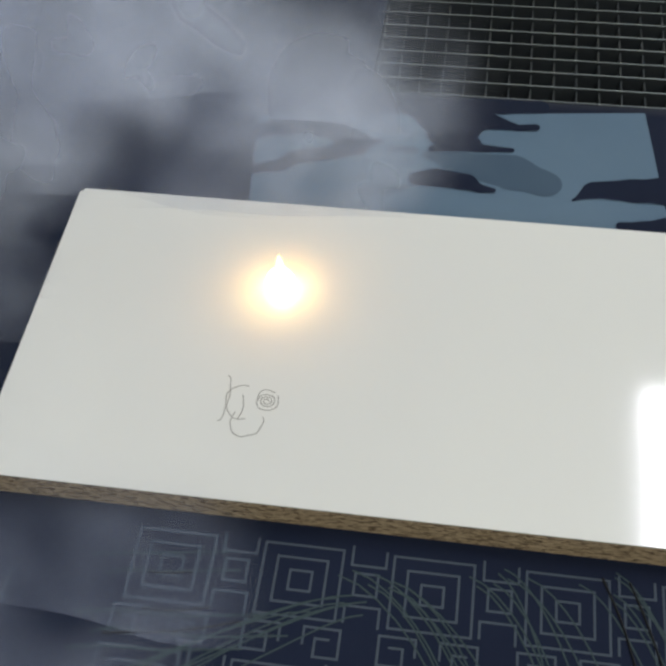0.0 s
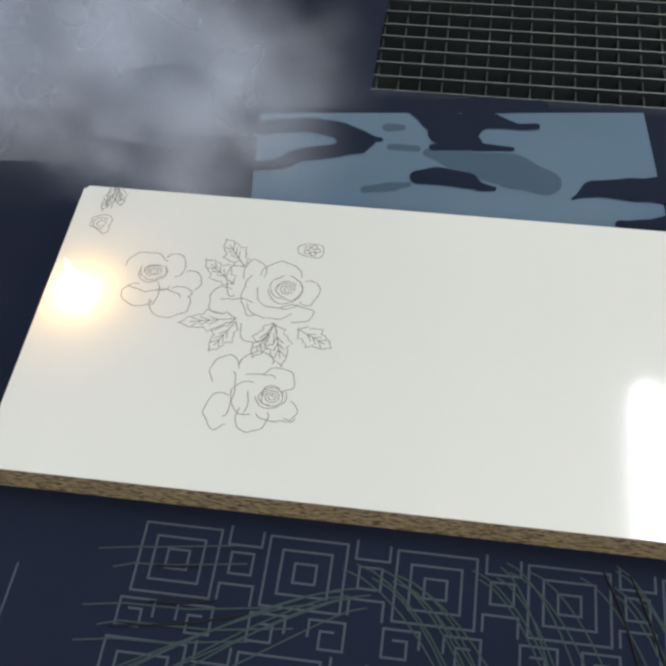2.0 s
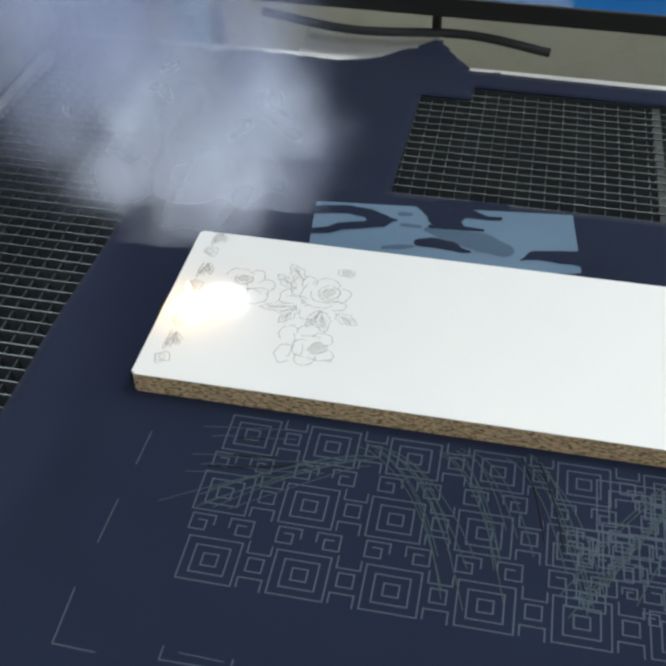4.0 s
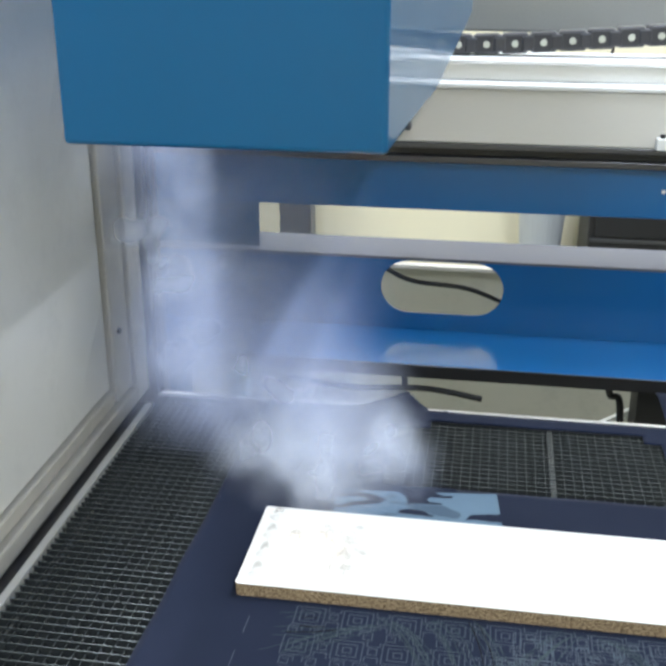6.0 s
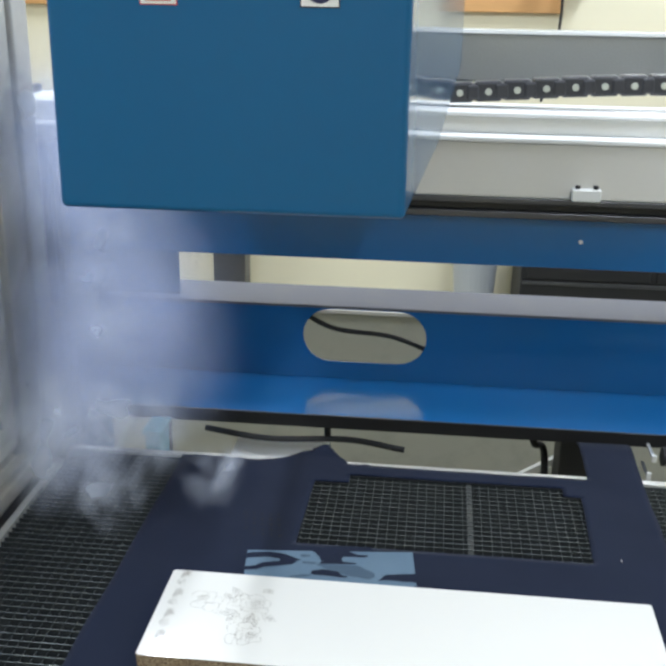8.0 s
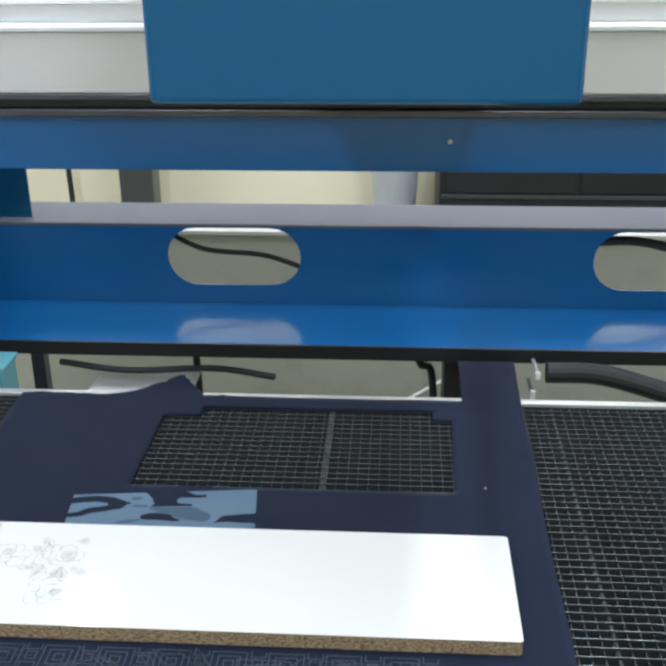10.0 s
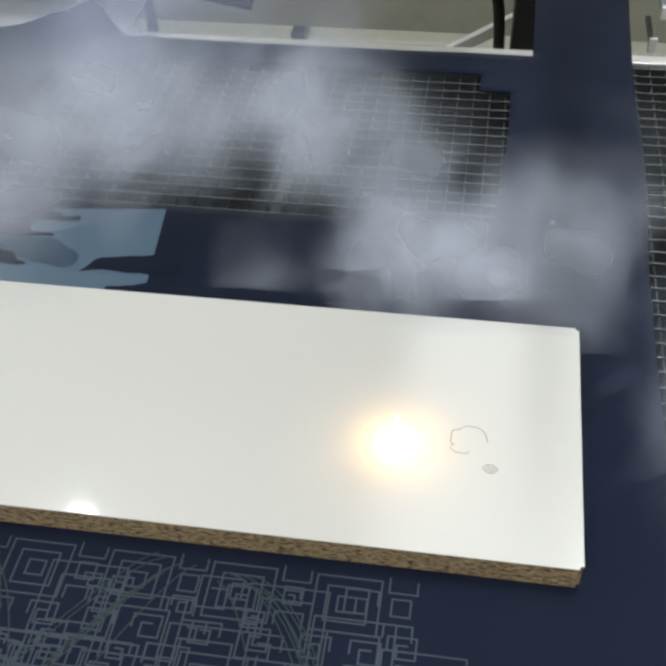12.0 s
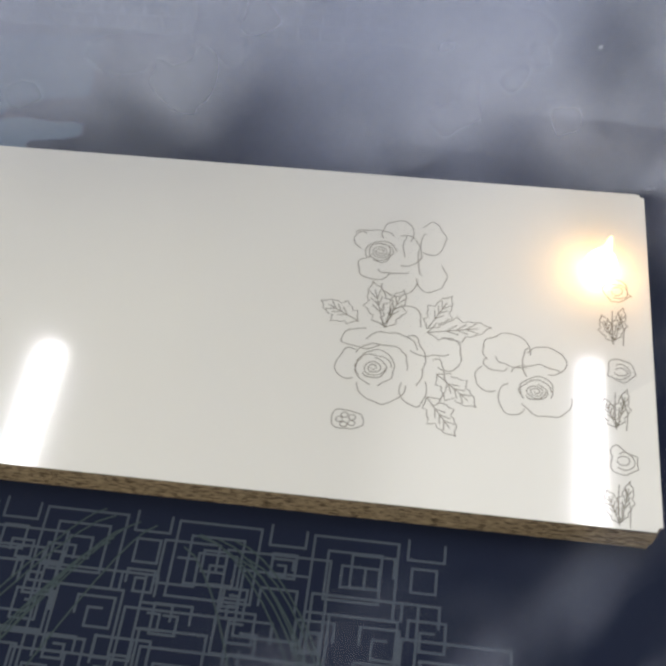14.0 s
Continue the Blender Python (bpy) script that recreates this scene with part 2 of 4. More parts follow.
smoke("smoke_haze", (0.62, 0.69, 0.96), 0.13, 0.8, 0.25, 0.75)


# ---------------------------------------------------------------- mesh helpers
def link(name, bm, material, parent=None, smooth=False):
    me = bpy.data.meshes.new(name)
    bm.normal_update()
    bm.to_mesh(me)
    bm.free()
    if smooth:
        for f in me.polygons:
            f.use_smooth = True
    for m in (material if isinstance(material, (list, tuple)) else [material]):
        me.materials.append(m)
    ob = new(name, me)
    ob.parent = parent
    return ob


def part(name, bm, material, parent, label=""):
    return tagged(link(name, bm, material, parent), label)


def box_bm(sx, sy, sz, at=(0, 0, 0), bevel=0.0, seg=2, bm=None, turn=None):
    """A box of that size round the point at, its edges rounded."""
    b = bmesh.new()
    bmesh.ops.create_cube(b, size=1, matrix=Matrix.Diagonal((sx, sy, sz, 1)))
    if bevel:
        bmesh.ops.bevel(b, geom=b.edges[:], offset=bevel, segments=seg, affect="EDGES", profile=0.5)
    m = Matrix.Translation(at) @ (turn or Matrix())
    bmesh.ops.transform(b, matrix=m, verts=b.verts)
    if bm is None:
        return b
    join(bm, b)
    return bm


def join(bm, other):
    me = bpy.data.meshes.new("joined")
    other.to_mesh(me)
    other.free()
    bm.from_mesh(me)
    bpy.data.meshes.remove(me)
    return bm


def span(x0, x1, y0, y1, z0, z1, bevel=0.0, bm=None):
    return box_bm(x1 - x0, y1 - y0, z1 - z0, ((x0 + x1) / 2, (y0 + y1) / 2, (z0 + z1) / 2), bevel, bm=bm)


def rod_bm(r, length, at, axis="z", seg=16, bevel=0.0, r2=None):
    b = bmesh.new()
    bmesh.ops.create_cone(b, cap_ends=True, segments=seg, radius1=r, radius2=r if r2 is None else r2, depth=length)
    turn = {"z": Matrix(), "x": Matrix.Rotation(math.pi / 2, 4, "Y"), "y": Matrix.Rotation(math.pi / 2, 4, "X")}[axis]
    if bevel:
        bmesh.ops.bevel(b, geom=[e for e in b.edges if len(e.link_faces) == 2 and e.calc_face_angle() > 1], offset=bevel, segments=2, affect="EDGES")
    bmesh.ops.transform(b, matrix=Matrix.Translation(at) @ turn, verts=b.verts)
    return b


def tube_bm(points, r, seg=14, steps=16):
    """A cable along a smooth line through the points."""
    pts = [Vector(p) for p in points]
    ext = [2 * pts[0] - pts[1]] + pts + [2 * pts[-1] - pts[-2]]
    line = []
    for i in range(1, len(ext) - 2):
        for s in range(steps):
            u = s / steps
            a, b, c, d = ext[i - 1:i + 3]
            line.append(0.5 * ((2 * b) + (c - a) * u + (2 * a - 5 * b + 4 * c - d) * u * u + (3 * b - a - 3 * c + d) * u ** 3))
    line.append(pts[-1])
    bm, rings = bmesh.new(), []
    for i, p in enumerate(line):
        d = (line[min(i + 1, len(line) - 1)] - line[max(i - 1, 0)]).normalized()
        s = d.cross(Vector((0, 0, 1)) if abs(d.z) < 0.9 else Vector((1, 0, 0))).normalized()
        u = s.cross(d)
        rings.append([bm.verts.new(p + r * (math.cos(a) * s + math.sin(a) * u)) for a in (2 * math.pi * j / seg for j in range(seg))])
    for a, b in zip(rings, rings[1:]):
        for j in range(seg):
            bm.faces.new((a[j], a[(j + 1) % seg], b[(j + 1) % seg], b[j]))
    bm.faces.new(rings[0][::-1])
    bm.faces.new(rings[-1])
    return bm


def ribbon(bm, line, width, z, closed=False):
    """A flat stroke of that width along a line of (x, y)."""
    pts = [Vector((p[0], p[1], 0)) for p in line]
    n, sides = len(pts), []
    for i, p in enumerate(pts):
        a = pts[(i - 1) % n] if closed else pts[max(i - 1, 0)]
        b = pts[(i + 1) % n] if closed else pts[min(i + 1, n - 1)]
        d = b - a
        d = d.normalized() if d.length > 1e-9 else Vector((1, 0, 0))
        s = Vector((-d.y, d.x, 0)) * width / 2
        sides.append((bm.verts.new((p.x + s.x, p.y + s.y, z)), bm.verts.new((p.x - s.x, p.y - s.y, z))))
    for i in range(n if closed else n - 1):
        a, b = sides[i], sides[(i + 1) % n]
        bm.faces.new((a[1], b[1], b[0], a[0]))


def straight(bm, corners, width, z, closed=False):
    """A stroke with square corners: each side its own strip, run out by half a width."""
    pts = [Vector((*p, 0)) for p in corners]
    for i in range(len(pts) if closed else len(pts) - 1):
        a, b = pts[i], pts[(i + 1) % len(pts)]
        d = (b - a).normalized() * width / 2
        ribbon(bm, [a - d, b + d], width, z + 0.00002 * (i % 4))


# ---------------------------------------------------------------- room
def room():
    x0, x1, y0, y1 = -3.2, 5.0, -4.0, 4.1
    tagged(link("floor", span(x0, x1, y0, y1, FLOOR - 0.1, FLOOR), M["floor_paint"]), "worn cream painted workshop floor", "floor", kind="structure")
    tagged(link("ceiling", span(x0, x1, y0, y1, CEIL, CEIL + 0.1), M["ceiling_paint"]), "off-white painted workshop ceiling", "ceiling", kind="structure")
    for name, b in (("wall_north", span(x0, x1, y1, y1 + 0.15, FLOOR, CEIL)), ("wall_south", span(x0, x1, y0 - 0.15, y0, FLOOR, CEIL)),
                    ("wall_west", span(x0 - 0.15, x0, y0, y1, FLOOR, CEIL)), ("wall_east", span(x1, x1 + 0.15, y0, y1, FLOOR, CEIL))):
        tagged(link(name, b, M["wall_paint"]), "cream painted plaster workshop wall", "wall", kind="structure")


# ---------------------------------------------------------------- machine
def slotted_plate(x0, x1, z0, z1, y, thick, holes):
    """An upright plate with long rounded holes (middle x, middle z, length, height)."""
    bm = bmesh.new()

    def loop(pts):
        vs = [bm.verts.new((p[0], y, p[1])) for p in pts]
        return [bm.edges.new((vs[i], vs[(i + 1) % len(vs)])) for i in range(len(vs))]
    edges = loop([(x0, z0), (x1, z0), (x1, z1), (x0, z1)])
    for cx, cz, w, h in holes:
        r = h / 2
        pts = []
        for s, a0 in ((1, -90), (-1, 90)):
            for i in range(13):
                a = radians(a0 + 15 * i)
                pts.append((cx + s * (w / 2 - r) + r * math.cos(a), cz + r * math.sin(a)))
        edges += loop(pts)
    bmesh.ops.triangle_fill(bm, edges=edges, use_beauty=True)
    out = bmesh.ops.extrude_face_region(bm, geom=bm.faces[:])
    bmesh.ops.translate(bm, vec=(0, thick, 0), verts=[v for v in out["geom"] if isinstance(v, bmesh.types.BMVert)])
    bmesh.ops.recalc_face_normals(bm, faces=bm.faces[:])
    return bm


BX0, BX1, BY0, BY1 = -0.385, 1.62, -0.80, 0.765     # the bed


def bed():
    thing = tagged(new("laser_bed"), "dark steel laser cutting bed with a cell grid", "machine bed")
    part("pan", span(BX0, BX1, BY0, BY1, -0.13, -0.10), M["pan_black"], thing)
    part("side_rail", span(BX0 - 0.012, BX0 + 0.004, BY0, 0.70, -0.12, 0.002, 0.002), M["aluminium"], thing, "bright edge rail")
    part("side_rail", span(BX1, BX1 + 0.02, BY0, BY1, -0.12, 0.0, 0.002), M["aluminium"], thing)
    part("rear_bar", span(BX0, BX1, 0.767, 0.787, -0.03, -0.0036, 0.002), M["aluminium"], thing, "worn aluminium rear bar")
    part("front_bar", span(BX0, BX1, BY0 - 0.02, BY0, -0.12, 0.0, 0.002), M["aluminium"], thing)
    for x, h in ((-0.349, 0.003), (0.103, 0.007), (0.555, 0.006), (1.007, 0.003), (1.459, 0.003)):
        part("joint_strip", span(x - h, x + h, BY0, BY1, -0.03, -0.0062 if h > 0.005 else -0.0095, 0.001), M["slat_dark"], thing)
    for x in (BX0, BX1):
        for y in (BY0, BY1):
            part("leg", span(x - 0.03, x + 0.03, y - 0.03, y + 0.03, FLOOR, -0.13, 0.003), M["dark_steel"], thing)
    return thing


def bed_slats(thing):
    """The egg-crate grid: slats along and across, on edge."""
    along, cross = bpy.data.meshes.new("slat"), bpy.data.meshes.new("cross_slat")
    for me, (sx, sy) in ((along, (0.0014, BY1 - BY0)), (cross, (BX1 - BX0, 0.0014))):
        b = span(-sx / 2, sx / 2, -sy / 2, sy / 2, -0.026, 0)
        # Only the top face takes the lit colour; the sides carry the cell shade.
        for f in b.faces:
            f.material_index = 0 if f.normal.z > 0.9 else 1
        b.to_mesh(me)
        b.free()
        me.materials.append(M["slat_lit_top" if me is cross else "slat_dark"])
        me.materials.append(M["slat_side_shade"])
    rng = random.Random(4)
    nx, ny = 103, 84
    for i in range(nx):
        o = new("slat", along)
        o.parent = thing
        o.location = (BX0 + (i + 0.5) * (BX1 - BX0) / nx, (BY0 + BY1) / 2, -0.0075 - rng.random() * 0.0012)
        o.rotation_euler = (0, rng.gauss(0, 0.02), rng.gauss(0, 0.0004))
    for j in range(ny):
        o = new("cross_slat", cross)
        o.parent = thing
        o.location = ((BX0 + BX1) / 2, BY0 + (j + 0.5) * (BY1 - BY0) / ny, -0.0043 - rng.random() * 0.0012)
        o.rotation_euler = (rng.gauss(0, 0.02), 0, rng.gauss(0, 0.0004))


def gantry():
    x0, x1 = -0.56, 2.3
    g = tagged(new("gantry"), "blue steel gantry beam with an aluminium guide profile", "machine gantry")
    part("upper_beam", span(x0, x1, 1.02, 1.15, 0.421, 0.545, 0.004), M["beam_blue"], g, "glossy blue painted box beam")
    part("beam_bolt", rod_bm(0.005, 0.006, (0.791, 1.019, 0.488), "y", bevel=0.0015), M["white_metal"], g, "small bright bolt head")
    part("guide_rail", span(x0, x1, 0.985, 1.10, 0.5455, 0.561, 0.002), M["dark_steel"], g)
    part("guide_rail", span(x0, x1, 1.0, 1.10, 0.561, 0.581, 0.003), M["black_steel"], g)
    part("guide_rail", span(x0, x1, 0.978, 1.10, 0.581, 0.595, 0.002), M["dark_steel"], g)
    part("profile", span(x0, x1, 0.98, 1.09, 0.595, 0.721, 0.004), M["profile_white"], g, "off-white aluminium profile")
    part("profile_lip", span(x0, x1, 0.972, 1.09, 0.721, 0.733, 0.003), M["white_metal"], g)
    part("profile_step", span(x0, x1, 1.03, 1.20, 0.733, 0.771, 0.003), M["aluminium"], g)
    part("profile_lip", span(x0, x1, 1.022, 1.20, 0.771, 0.781, 0.003), M["white_metal"], g)
    br = part("bracket", span(0.753, 0.818, 0.955, 0.979, 0.596, 0.624, 0.003), M["white_metal"], g, "small white bracket with two screws")
    for x in (0.766, 0.806):
        part("screw", rod_bm(0.006, 0.008, (x, 0.967, 0.628), "z", bevel=0.001), M["black_steel"], br)
    for x in (x0 - 0.02, x1):
        part("end_plate", span(x, x + 0.02, 0.96, 1.2, 0.42, 0.80, 0.003), M["dark_steel"], g)
    # post that carries the beam on its far ends
    for x in (-0.62, 2.26):
        part("post", span(x, x + 0.09, 1.03, 1.19, FLOOR, 0.4205, 0.004), M["machine_blue"], g)

    lower = tagged(new("rear_bulkhead"), "blue steel rear panel with oval cut-outs", "machine panel")
    part("plate", slotted_plate(-0.56, 2.25, 0.003, 0.214, 1.26, 0.006, [(0.272, 0.136, 0.338, 0.152), (1.334, 0.136, 0.338, 0.152)]), M["beam_blue"], lower)
    part("top_ledge", span(-0.56, 2.25, 1.258, 1.44, 0.214, 0.222, 0.002), M["ledge_grey"], lower, "dusty grey metal ledge")
    part("flange", span(-0.56, 2.25, 1.006, 1.2585, 0.006, 0.012), M["beam_blue"], lower, "glossy blue folded flange")
    part("flange_lip", span(-0.56, 2.25, 0.998, 1.006, -0.021, 0.013, 0.001), M["black_steel"], lower, "black rubber edge strip")
    part("flange_rib", span(-0.56, 2.25, 1.10, 1.20, -0.03, 0.006), M["black_steel"], lower)
    for x in (-0.562, 2.23):
        part("stand", span(x, x + 0.05, 1.27, 1.43, FLOOR, 0.2135, 0.003), M["machine_blue"], lower)

    part("blind_plate", span(-0.558, -0.25, 1.30, 1.306, 0.222, 0.445, 0.001), M["machine_blue"], g, "blue blind plate between the beams")
    # Added sheet in a darker cream, standing for the shade low on the wall.
    shade_sheet = tagged(new("wall_shade_sheet"), "grey-cream sheet added behind the machine as the wall's shaded foot", "partition")
    part("sheet", span(-1.2, 3.0, 2.30, 2.31, FLOOR + 0.04, -0.15, 0.001), M["wall_shade_cream"], shade_sheet)
    part("top_fold", span(-1.2, 3.0, 2.285, 2.325, -0.15, -0.135, 0.002), M["frame_beige"], shade_sheet)
    for x in (-1.15, 0.2, 1.6, 2.95):
        part("foot", span(x - 0.02, x + 0.02, 2.26, 2.36, FLOOR, FLOOR + 0.04, 0.002), M["dark_steel"], shade_sheet)

    duct = tagged(new("rear_duct"), "grey galvanised duct behind the gantry", "duct")
    part("duct_body", span(-0.5, 2.3, 1.5, 1.72, 0.80, 0.928, 0.006), M["duct_grey"], duct)
    part("duct_seam", span(-0.5, 2.3, 1.494, 1.5, 0.926, 0.936, 0.001), M["white_metal"], duct)
    for x in (-0.4, 2.2):
        part("duct_foot", span(x - 0.02, x + 0.02, 1.58, 1.62, FLOOR, 0.80), M["dark_steel"], duct)
    return g


def cable_chain():
    """A drag chain of plastic links with pale pins, laid along the profile."""
    thing = tagged(new("cable_chain"), "black plastic cable chain with pale link pins", "cable chain")
    link_me = None
    for i in range(26):
        x = -0.30 + 0.066 * i
        rise = 0.045 / (1 + math.exp(-(x - 0.62) * 7))
        b = box_bm(0.062, 0.05, 0.046, (0, 0, 0), 0.006)
        join(b, box_bm(0.03, 0.058, 0.036, (0.03, 0, 0), 0.006))
        o = part("chain_link", b, M["chain_plastic"], thing)
        o.location, o.rotation_euler = (x, 1.12, 0.801 + rise), (0, -0.05 if 0.3 < x < 0.9 else 0, 0)
        p = part("pin", rod_bm(0.008, 0.006, (0, -0.027, 0), "y", bevel=0.001), M["chain_pin"], o)
    return thing


def laser_head():
    """The galvo head: a blue hood, wider towards the gantry, with two safety stickers."""
    head = tagged(new("galvo_scanner"), "blue painted galvo laser head hood with safety stickers", "laser head")
    bm = bmesh.new()
    prof = [(-0.05, 0.777), (-0.05, 1.12), (0.34, 1.37), (0.60, 1.34), (0.96, 1.15), (0.96, 0.885), (0.44, 0.795)]
    rows = []
    for s in (-1, 1):
        rows.append([bm.verts.new((0.23 + s * (0.23 + 0.076 * max(0, y + 0.05)), y, z)) for y, z in prof])
    n = len(prof)
    for i in range(n):
        bm.faces.new((rows[0][i], rows[0][(i + 1) % n], rows[1][(i + 1) % n], rows[1][i]))
    bm.faces.new(rows[0][::-1])
    bm.faces.new(rows[1])
    bmesh.ops.recalc_face_normals(bm, faces=bm.faces[:])
    bmesh.ops.bevel(bm, geom=bm.edges[:], offset=0.008, segments=3, affect="EDGES", profile=0.5)
    hood = part("hood", bm, M["machine_blue"], head)
    for f in hood.data.polygons:
        f.use_smooth = False
    part("lens_mount", rod_bm(0.055, 0.03, (0.23, 0.16, 0.768), "z", 32, 0.003), M["black_steel"], head)
    part("lens", rod_bm(0.042, 0.006, (0.23, 0.16, 0.751), "z", 32, 0.001), M["dark_steel"], head)
    part("carriage", span(0.05, 0.41, 0.93, 0.966, 0.63, 0.90, 0.004), M["dark_steel"], head)
    hinge = part("hinge", span(0.461, 0.474, 0.12, 0.24, 1.225, 1.24, 0.002), M["black_steel"], head, "black hinge")
    part("hinge_screw", rod_bm(0.006, 0.006, (0.477, 0.23, 1.232), "x"), M["bright_steel"], hinge)
    z = 1.062
    # warning sticker
    a = part("warning_sticker", span(0.122, 0.170, -0.0515, -0.0502, z - 0.0235, z + 0.0235, 0.0004), M["sticker_red"], head, "white warning sticker with a red border and a black triangle")
    part("sticker_field", span(0.1237, 0.1683, -0.0522, -0.0514, z - 0.022, z + 0.022), M["sticker_white"], a)
    tri = bmesh.new()
    c = (0.146, z + 0.002)
    out = [(c[0] + 0.019 * math.cos(radians(90 + 120 * i)), c[1] + 0.019 * math.sin(radians(90 + 120 * i))) for i in range(3)]
    inn = [(c[0] + 0.0135 * math.cos(radians(90 + 120 * i)), c[1] + 0.0135 * math.sin(radians(90 + 120 * i))) for i in range(3)]
    vo, vi = [tri.verts.new((x, -0.0527, q)) for x, q in out], [tri.verts.new((x, -0.0527, q)) for x, q in inn]
    for i in range(3):
        tri.faces.new((vo[i], vo[(i + 1) % 3], vi[(i + 1) % 3], vi[i]))
    part("sticker_triangle", tri, M["sticker_black"], a)
    part("sticker_spot", rod_bm(0.0045, 0.0006, (0.146, -0.0527, z + 0.001), "y", 20), M["sticker_red"], a)
    part("sticker_bar", span(0.130, 0.162, -0.0528, -0.0522, z - 0.0185, z - 0.0135), M["sticker_red"], a)
    # goggles sticker
    b = part("goggles_sticker", span(0.323, 0.372, -0.0515, -0.0502, z - 0.0235, z + 0.0235, 0.0004), M["sticker_black"], head, "white sticker with a dark blue disc and a goggles mark")
    part("sticker_field", span(0.3245, 0.3705, -0.0522, -0.0514, z - 0.022, z + 0.022), M["sticker_white"], b)
    part("sticker_disc", rod_bm(0.0185, 0.0006, (0.3475, -0.0526, z), "y", 36), M["sticker_blue"], b)
    gog = span(0.3375, 0.346, -0.0532, -0.0528, z - 0.002, z + 0.005)
    span(0.349, 0.3575, -0.0532, -0.0528, z - 0.002, z + 0.005, bm=gog)
    span(0.345, 0.350, -0.0532, -0.0528, z + 0.0025, z + 0.0045, bm=gog)
    part("sticker_goggles", gog, M["sticker_white"], b)
    return head


def side_panel():
    thing = tagged(new("side_panel"), "off-white machine side panel in a beige frame", "machine panel")
    part("sheet", span(-0.482, -0.476, -0.9, 0.672, 0.045, 1.6, 0.001), M["panel_white"], thing)
    part("post", span(-0.492, -0.452, 0.795, 0.878, -0.045, 1.6, 0.005), M["frame_beige"], thing)
    part("inner_post", span(-0.486, -0.462, 0.680, 0.786, 0.004, 1.6, 0.004), M["frame_beige"], thing)
    part("bottom_rail", span(-0.50, -0.452, -0.9, 0.791, -0.046, -0.004, 0.005), M["frame_beige"], thing)
    part("inner_rail", span(-0.488, -0.464, -0.9, 0.674, 0.005, 0.038, 0.004), M["frame_beige"], thing)
    part("backing", span(-0.508, -0.502, -0.9, 0.878, -0.049, 1.6), M["dark_steel"], thing)
    part("foot_channel", span(-0.51, -0.43, -0.9, 0.80, -0.10, -0.050, 0.002), M["dark_steel"], thing)
    part("stand", span(-0.51, -0.45, 0.70, 0.78, FLOOR, -0.101, 0.002), M["dark_steel"], thing)
    part("stand", span(-0.51, -0.45, -0.85, -0.77, FLOOR, -0.101, 0.002), M["dark_steel"], thing)
    part("bolt", rod_bm(0.007, 0.008, (-0.459, 0.720, 0.175), "x", bevel=0.001), M["black_steel"], thing, "dark bolt head")
    col = tagged(new("guide_column"), "dark steel guide column beside the side panel", "column")
    part("column", span(-0.52, -0.44, 0.90, 0.97, FLOOR, 0.70, 0.003), M["dark_steel"], col)
    part("column_strip", span(-0.438, -0.425, 0.915, 0.955, -0.2, 0.65, 0.002), M["black_steel"], col)


# ---------------------------------------------------------------- cloth
def cloth():
    """Navy denim over the grid, with a window cut out and its rear edges left ragged."""
    bm, cell = bmesh.new(), {}
    step = 0.0125
    rng = random.Random(2)
    x0, y0, nx, ny = -0.122, -0.3475, 87, 119

    def edge(x):
        """The rear left edge, with its pointed flap."""
        return 0.767 + 0.072 * max(0, 1 - abs(x - 0.212) / (0.13 if x < 0.212 else 0.06)) + 0.004 * noise.noise((x * 30, 2, 5))

    def inside(x, y):
        if 0.206 < x < 0.790 and 0.415 < y < 0.682 + (0.03 if 0.28 < x < 0.75 else 0):
            return False
        if y > 0.762:
            if x < 0.31:
                return y - step / 2 < edge(x) - 0.002
            return 0.82 < x < 0.938 and y < 0.985
        return x < 0.938
    vs = {}

    def vert(i, j):
        if (i, j) not in vs:
            x, y = x0 + i * step, y0 + j * step
            if y > 0.765 and x < 0.32:
                y = min(y, edge(x))
            wob = 0.004 * noise.noise((x * 6, y * 6, 1.3))
            drop = 0
            if y > 0.80:
                drop = -0.9 * max(0, y - 0.93) ** 1.5 if x > 0.5 else 0.35 * (y - 0.80)
            lift = 0.010 * max(0, noise.noise((x * 3.3, y * 3.3, 4))) if y > 0.55 else 0
            vs[i, j] = bm.verts.new((x + (wob if 0 < j < ny else 0) + 0.014 * (y + 0.1) * 0.6, y + wob * 0.6, -0.0019 + (0.0012 * noise.noise((x * 9, y * 9, 7)) if y > 0.45 else 0) + drop + lift))
        return vs[i, j]
    for i in range(nx - 1):
        for j in range(ny - 1):
            if inside(x0 + (i + 0.5) * step, y0 + (j + 0.5) * step):
                bm.faces.new((vert(i, j), vert(i + 1, j), vert(i + 1, j + 1), vert(i, j + 1)))
    out = bmesh.ops.extrude_face_region(bm, geom=bm.faces[:])
    bmesh.ops.translate(bm, vec=(0, 0, 0.0015), verts=[v for v in out["geom"] if isinstance(v, bmesh.types.BMVert)])
    bmesh.ops.recalc_face_normals(bm, faces=bm.faces[:])
    thing = tagged(link("denim_cloth", bm, M["denim"], smooth=False), "dark navy denim cloth with laser-faded test patterns on the grid", "cloth")
    for f in thing.data.polygons:
        f.use_smooth = abs(f.normal.z) > 0.5
    return thing


def nested_square(bm, cx, cy, size, rings, w, z, gap=None, skip=0.0, rng=None):
    for r in range(rings):
        h = size / 2 * (1 - r / rings) - 0.001
        if h < 0.002:
            continue
        c = [(cx - h, cy - h), (cx + h, cy - h), (cx + h, cy + h), (cx - h, cy + h)]
        straight(bm, c, w, z, True)


